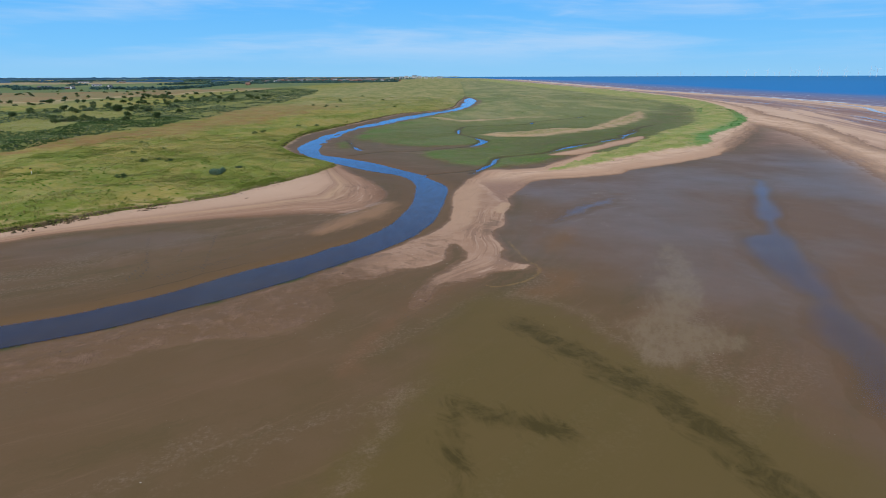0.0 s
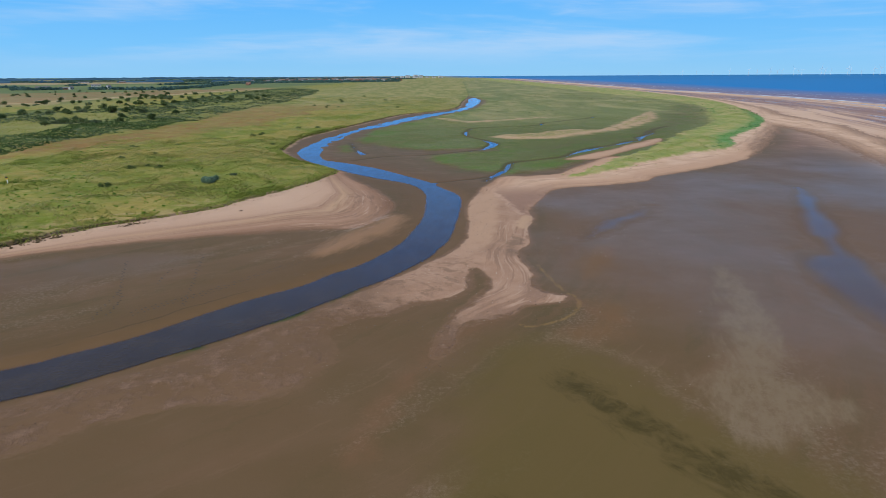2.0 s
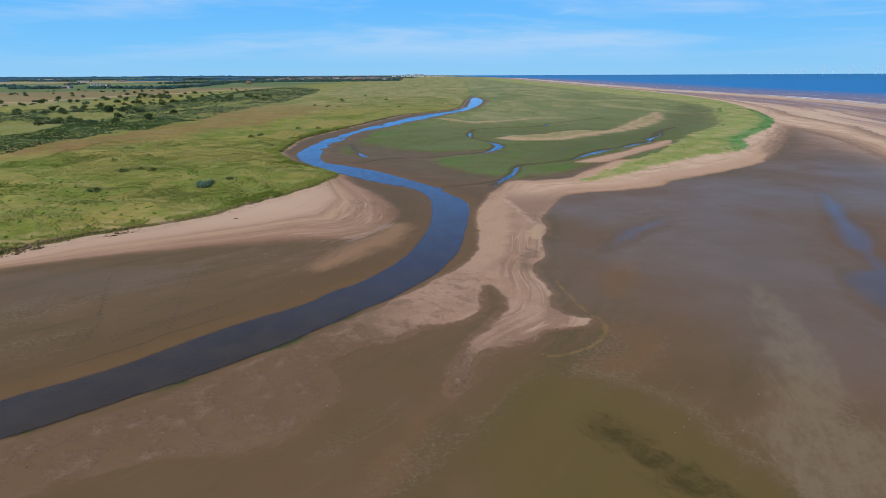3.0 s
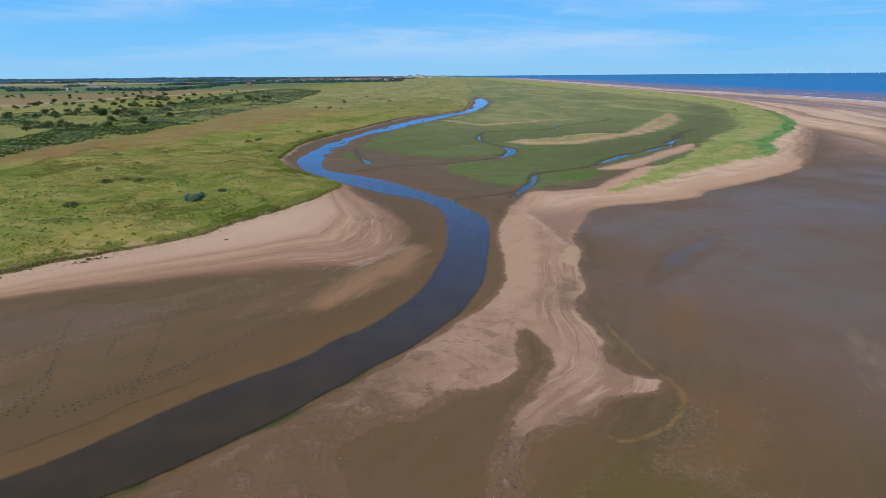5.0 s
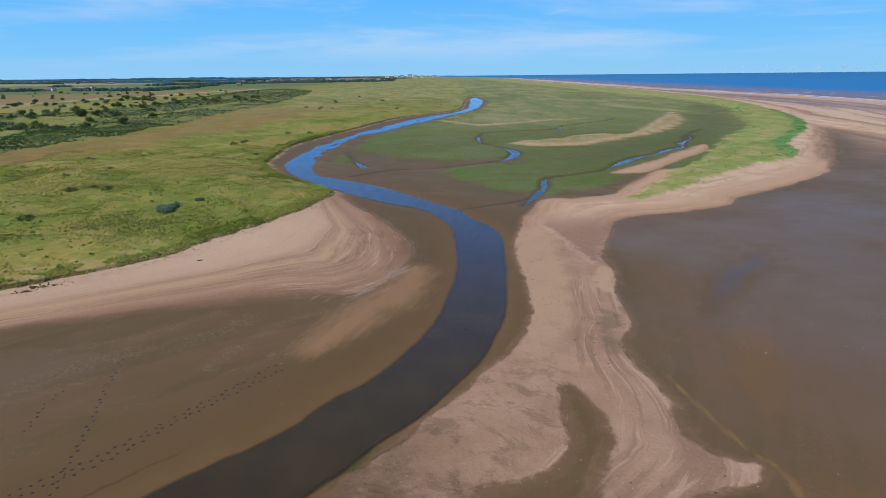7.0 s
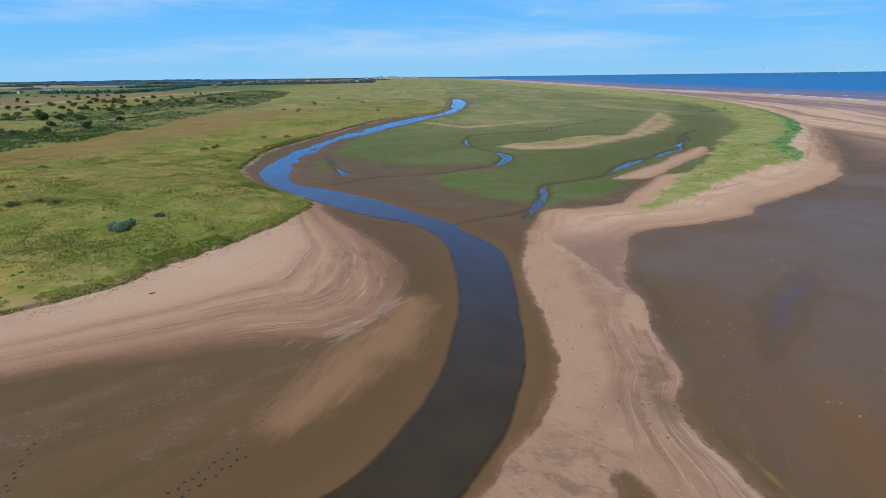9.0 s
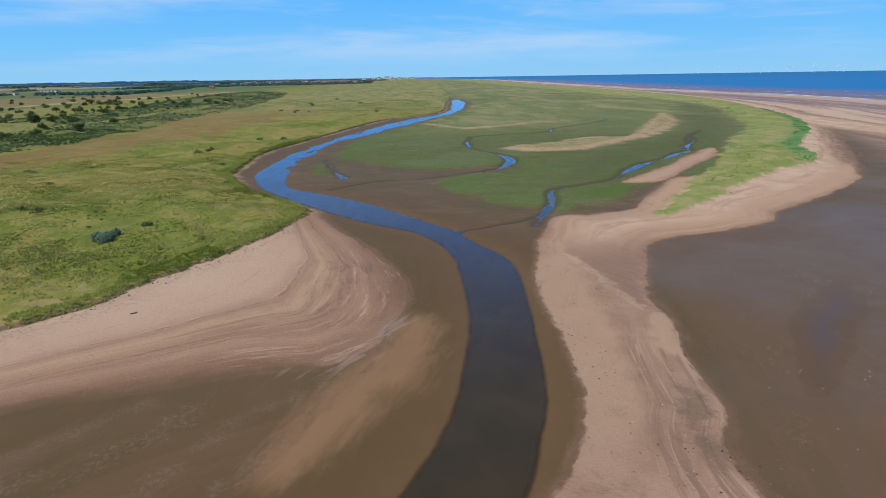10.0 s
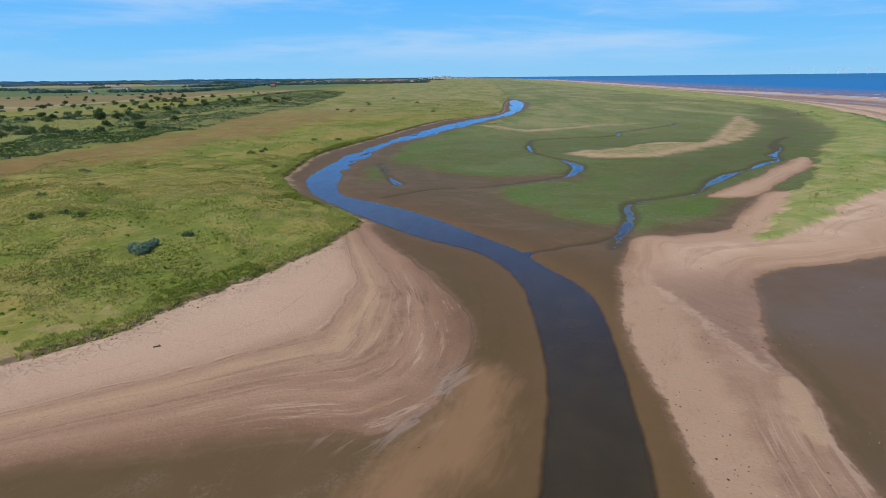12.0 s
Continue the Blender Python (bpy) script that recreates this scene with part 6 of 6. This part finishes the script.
for a, b, l, wd, hi, mat, turn in ((-667, 1280, 26, 12, 4.0, RENDER, 25), (-506, 1011, 10, 8, 6.0, RENDER, 75), (-643, 1064, 30, 12, 4.5, BRICK, 15), (-600, 1048, 20, 10, 3.6, BRICK, 20),
                                   (-583, 1041, 9, 7, 5.0, RENDER, 60), (-990, 1830, 40, 12, 4.0, RENDER, 20), (-860, 1795, 24, 12, 4.0, BRICK, 25)):
    house(a, b, 0.7 * l, 0.7 * wd, 0.7 * hi, 0.4 * hi, mat, ROOF_SLATE, "farm building with pale walls and a grey roof", "farm_building", "farm buildings inland", turn)


def tower_block(x, y, length, storeys, turn=0.0):
    root = thing("apartment_building", x, y, "tall white apartment building on the skyline", "building", "tall buildings of the town", 0.0, turn)
    part("wall", box(-length / 2, length / 2, -7, 7, -0.5, storeys * 3.0), RENDER, root)
    part("roof", box(-length / 2 - 0.3, length / 2 + 0.3, -7.3, 7.3, storeys * 3.0, storeys * 3.0 + 0.8), ROOF_SLATE, root)
    for k in range(storeys):
        part("window_row", box(-length / 2 + 2, length / 2 - 2, -7.1, -6.9, k * 3 + 1.0, k * 3 + 2.2), GLASS_DARK, root)
    return root


for a, b, l, st in ((-81, 3046, 16, 3), (-53, 3047, 22, 4), (-26, 3060, 14, 3), (-12, 3047, 24, 5), (14, 3080, 20, 4), (46, 3047, 16, 3), (80, 3100, 18, 2), (116, 3150, 24, 3), (-120, 2900, 16, 3)):
    tower_block(a, b, l, st)


# ---- wind farm on the sea horizon ----
def wind_turbine(x, y, hub, spin):
    root = thing("wind_turbine", x, y, "slender white wind turbine standing in the sea", "wind turbine", "offshore wind farm", 0.0, 0.0, SEA_LEVEL)
    bm = bmesh.new()
    limb(bm, (0, 0, -1.5), (0, 0, hub), hub * 0.033, hub * 0.02, 10)
    part("tower", bm, TURBINE_HAZED, root)
    part("nacelle", box(-hub * 0.03, hub * 0.03, -hub * 0.07, hub * 0.05, hub - hub * 0.02, hub + hub * 0.035), TURBINE_HAZED, root)
    for k in range(3):
        bm = bmesh.new()
        a = radians(spin + 120 * k)
        u, v = Vector((math.cos(a), 0, math.sin(a))), Vector((-math.sin(a), 0, math.cos(a)))
        c, s = Vector((0, -hub * 0.08, hub)), hub * 0.03
        outline = [c - v * s * 0.5, c + u * hub * 0.12 + v * s, c + u * hub * 0.6 + v * s * 0.15, c + u * hub * 0.6 - v * s * 0.15, c + u * hub * 0.12 - v * s * 0.9]
        front = [bm.verts.new(p) for p in outline]
        back = [bm.verts.new(p + Vector((0, s * 0.4, 0))) for p in outline]
        bm.faces.new(front), bm.faces.new(back[::-1])
        for j in range(5):
            bm.faces.new((front[j], back[j], back[(j + 1) % 5], front[(j + 1) % 5]))
        bmesh.ops.recalc_face_normals(bm, faces=bm.faces)
        part("blade", bm, TURBINE_HAZED, root)
    return root


r = np.random.default_rng(55)
for bearing, hub in ((20.3, 24), (22.1, 26), (23.97, 36), (25.09, 30), (26.4, 24), (27.69, 40), (29.15, 44), (29.82, 34), (30.75, 48), (31.29, 34), (31.63, 36), (32.46, 50), (32.76, 38),
                     (33.03, 40), (34.38, 56), (34.6, 40), (35.01, 36), (36.13, 52), (36.3, 44), (37.04, 36), (37.81, 52), (38.22, 54), (39.3, 46), (40.4, 50), (41.5, 50), (42.4, 48)):
    d = 4500 + r.uniform(-60, 60)
    wind_turbine(d * math.sin(radians(bearing)), d * math.cos(radians(bearing)), hub * 0.8, r.uniform(0, 120))


# ---- small things on the shore ----
def lumps(name, x, y, size, mat, label, category, seed, sink=0.3, flat=0.6):
    """Irregular little lumps as one mesh, each a crooked octahedron."""
    r = np.random.default_rng(seed)
    n = len(x)
    base = np.array([(1, 0, 0), (0, 1, 0), (-1, 0, 0), (0, -1, 0), (0, 0, 1), (0, 0, -1)], float)
    turn = r.uniform(0, 2 * np.pi, n)
    v = base[None] * r.uniform(0.6, 1.4, (n, 6, 1)) * size[:, None, None] * (1, 1, flat)
    vx = v[..., 0] * np.cos(turn)[:, None] - v[..., 1] * np.sin(turn)[:, None]
    vy = v[..., 0] * np.sin(turn)[:, None] + v[..., 1] * np.cos(turn)[:, None]
    z = sampled("z", x, y) + size * flat * (0.6 - sink)
    v = np.stack([vx + x[:, None], vy + y[:, None], v[..., 2] + z[:, None]], -1)
    f = np.array([(0, 1, 4), (1, 2, 4), (2, 3, 4), (3, 0, 4), (1, 0, 5), (2, 1, 5), (3, 2, 5), (0, 3, 5)])
    faces = (f[None] + 6 * np.arange(n)[:, None, None]).reshape(-1, 3)
    return tagged(sheet(name, v.reshape(-1, 3), faces, mat), label, category, kind="stuff")


def near_cliff(a, b, r):
    e = sampled("bank", a, b)
    return (e > -2.6) & (e < -0.2) & (lattice(a, b, 5.0, 71) + 0.5 * lattice(a, b, 1.2, 70) + r.uniform(-0.2, 0.2, len(a)) + 0.2 * (a < -40) > 1.0) & (b < 168)


x, y = scatter(-90, -22, 74, 170, 26000, 72, near_cliff)
lumps("fallen_turf", x, y, 0.03 + 0.12 * sized(len(x), 0, 1, 73) ** 3, EARTH, "dark clods of fallen turf at the foot of the bank", "clods", 74)
x, y = scatter(-80, -48, 80, 118, 5200, 172, lambda a, b, r: (sampled("bank", a, b) > -2.2) & (sampled("bank", a, b) < 0.1) & (lattice(a, b, 2.6, 173) + r.uniform(-0.2, 0.2, len(a)) > 0.62))
lumps("turf_blocks", x, y, 0.08 + 0.26 * sized(len(x), 0, 1, 174) ** 2, EARTH, "blocks of dark turf broken from the cut bank", "clods", 175, 0.3, 0.7)
x, y = scatter(34, 190, 148, 330, 26000, 75, lambda a, b, r: (sampled("marram", a, b) < -0.2) & (sampled("marram", a, b) > -5) & (sampled("marsh", a, b) < 0.5) & (lattice(a, b, 6.0, 76) + r.uniform(-0.2, 0.2, len(a)) > 0.66))
tufts("stray_marram_grass", x[::3], y[::3], sized(len(x[::3]), 0.1, 0.28, 77), sized(len(x[::3]), 0.03, 0.07, 78), 5, BLADES_RIM, "stray grass shoots on the upper beach", seed=17)
lumps("tide_wrack", x[1::3], y[1::3], sized(len(x[1::3]), 0.04, 0.11, 79), EARTH, "dark strand line of dried weed on the sand", "seaweed", 80)
x, y = scatter(-40, 30, 40, 140, 34000, 81, lambda a, b, r: (sampled("river", a, b) < -1.5) & (sampled("sand", a, b) > -3.5) & (sampled("bank", a, b) < -34) & (lattice(a, b, 6.0, 82) + r.uniform(-0.3, 0.3, len(a)) > 0.78))
lumps("pebbles", x, y, 0.025 + 0.08 * sized(len(x), 0, 1, 83) ** 3, STONE, "small brown pebbles and mud lumps on the sand spit", "pebbles", 84)
x, y = scatter(-30, 60, 30, 160, 4200, 85, lambda a, b, r: (sampled("river", a, b) < -1) & (lattice(a, b, 9.0, 86) + r.uniform(-0.2, 0.2, len(a)) > 0.82))
lumps("shells", x, y, 0.02 + 0.05 * sized(len(x), 0, 1, 87) ** 4, SHELL, "white cockle shells strewn over the mudflat", "shells", 88)
x, y = scatter(17, 46, 88, 134, 2600, 185, lambda a, b, r: (sampled("sand", a, b) < -1) & (lattice(a, b, 5.0, 186) + 0.6 * lattice(a, b, 1.7, 187) + r.uniform(-0.1, 0.1, len(a)) > 1.12))
lumps("bleached_shells", x, y, 0.025 + 0.06 * sized(len(x), 0, 1, 188) ** 4, SHELL, "bleached white shells scattered on the wet mudflat", "shells", 189)
x, y = scatter(-30, 14, 55, 100, 900, 89, lambda a, b, r: (sampled("river", a, b) < -1.5) & (sampled("sand", a, b) > -1))
lumps("shell_fragments", x, y, sized(len(x), 0.015, 0.04, 90), SHELL, "white shell fragments on the sand spit", "shells", 97)


def footprints(name, points, step, seed):
    """A line of footprints: flat dark lumps on the mud stand in for trodden hollows."""
    curve = rounded(points, False, 30)
    run = np.r_[0, np.cumsum(np.hypot(*np.diff(curve, axis=0).T))]
    at = np.arange(0, run[-1], step)
    x, y = np.interp(at, run, curve[:, 0]), np.interp(at, run, curve[:, 1])
    side = np.where(np.arange(len(at)) % 2 == 0, 0.11, -0.11)
    dx, dy = np.gradient(x), np.gradient(y)
    n = np.hypot(dx, dy)
    x, y = x - dy / n * side, y + dx / n * side
    r = np.random.default_rng(seed)
    return lumps(name, x + r.normal(0, 0.03, len(x)), y + r.normal(0, 0.03, len(x)), np.full(len(x), 0.14), PRINT_MUD, "line of footprints trodden into the mud", "footprints", seed, 0.55, 0.12)


footprints("footprints", [(-43.1, 90.4), (-41.2, 85.6), (-39.5, 81.6), (-38.4, 78.6), (-37.9, 75), (-37.2, 70)], 0.62, 91)
footprints("footprints", [(-38.5, 79), (-36.9, 76), (-36.5, 73.5), (-36.1, 71)], 0.62, 92)
footprints("footprints", [(-19.2, 89.8), (-21.9, 86), (-24.4, 82.7), (-26.5, 79.9), (-28.6, 77.3), (-31.5, 74.6), (-34, 72)], 0.55, 93)
footprints("footprints", [(-18.4, 88.9), (-23, 83.4), (-25.3, 80.5), (-27.2, 77.6), (-30.6, 74.4), (-33.4, 71.2)], 0.55, 94)
footprints("footprints", [(-33.1, 91.8), (-32.1, 87.5), (-30.7, 81.9), (-29.7, 77.5), (-28.8, 73.5)], 0.62, 95)
footprints("footprints", [(-35.3, 86.6), (-35.4, 84.2), (-34.6, 80.5)], 0.62, 96)
wood = thing("driftwood", -35.5, 119, "short dark piece of driftwood on the dry sand", "driftwood", "", 0.02, 15)
bm = bmesh.new()
limb(bm, (-0.35, 0, 0.07), (0.3, 0.05, 0.09), 0.08, 0.05, 8)
part("log", bm, DRIFTWOOD, wood)
bm = bmesh.new()
limb(bm, (0.05, 0.02, 0.1), (0.2, 0.15, 0.22), 0.03, 0.012, 6)
part("branch", bm, DRIFTWOOD, wood)

sign = thing("marker_post", -92.8, 142, "white marker post with a yellow and black board", "post", "", 0.1)
part("post", box(-0.06, 0.06, -0.06, 0.06, 0, 1.5), POST_WHITE, sign)
part("board", box(-0.25, 0.25, -0.09, -0.062, 0.95, 1.25), POST_YELLOW, sign)
part("board", box(-0.25, 0.25, -0.09, -0.062, 1.26, 1.6), POST_DARK, sign, "black upper board")
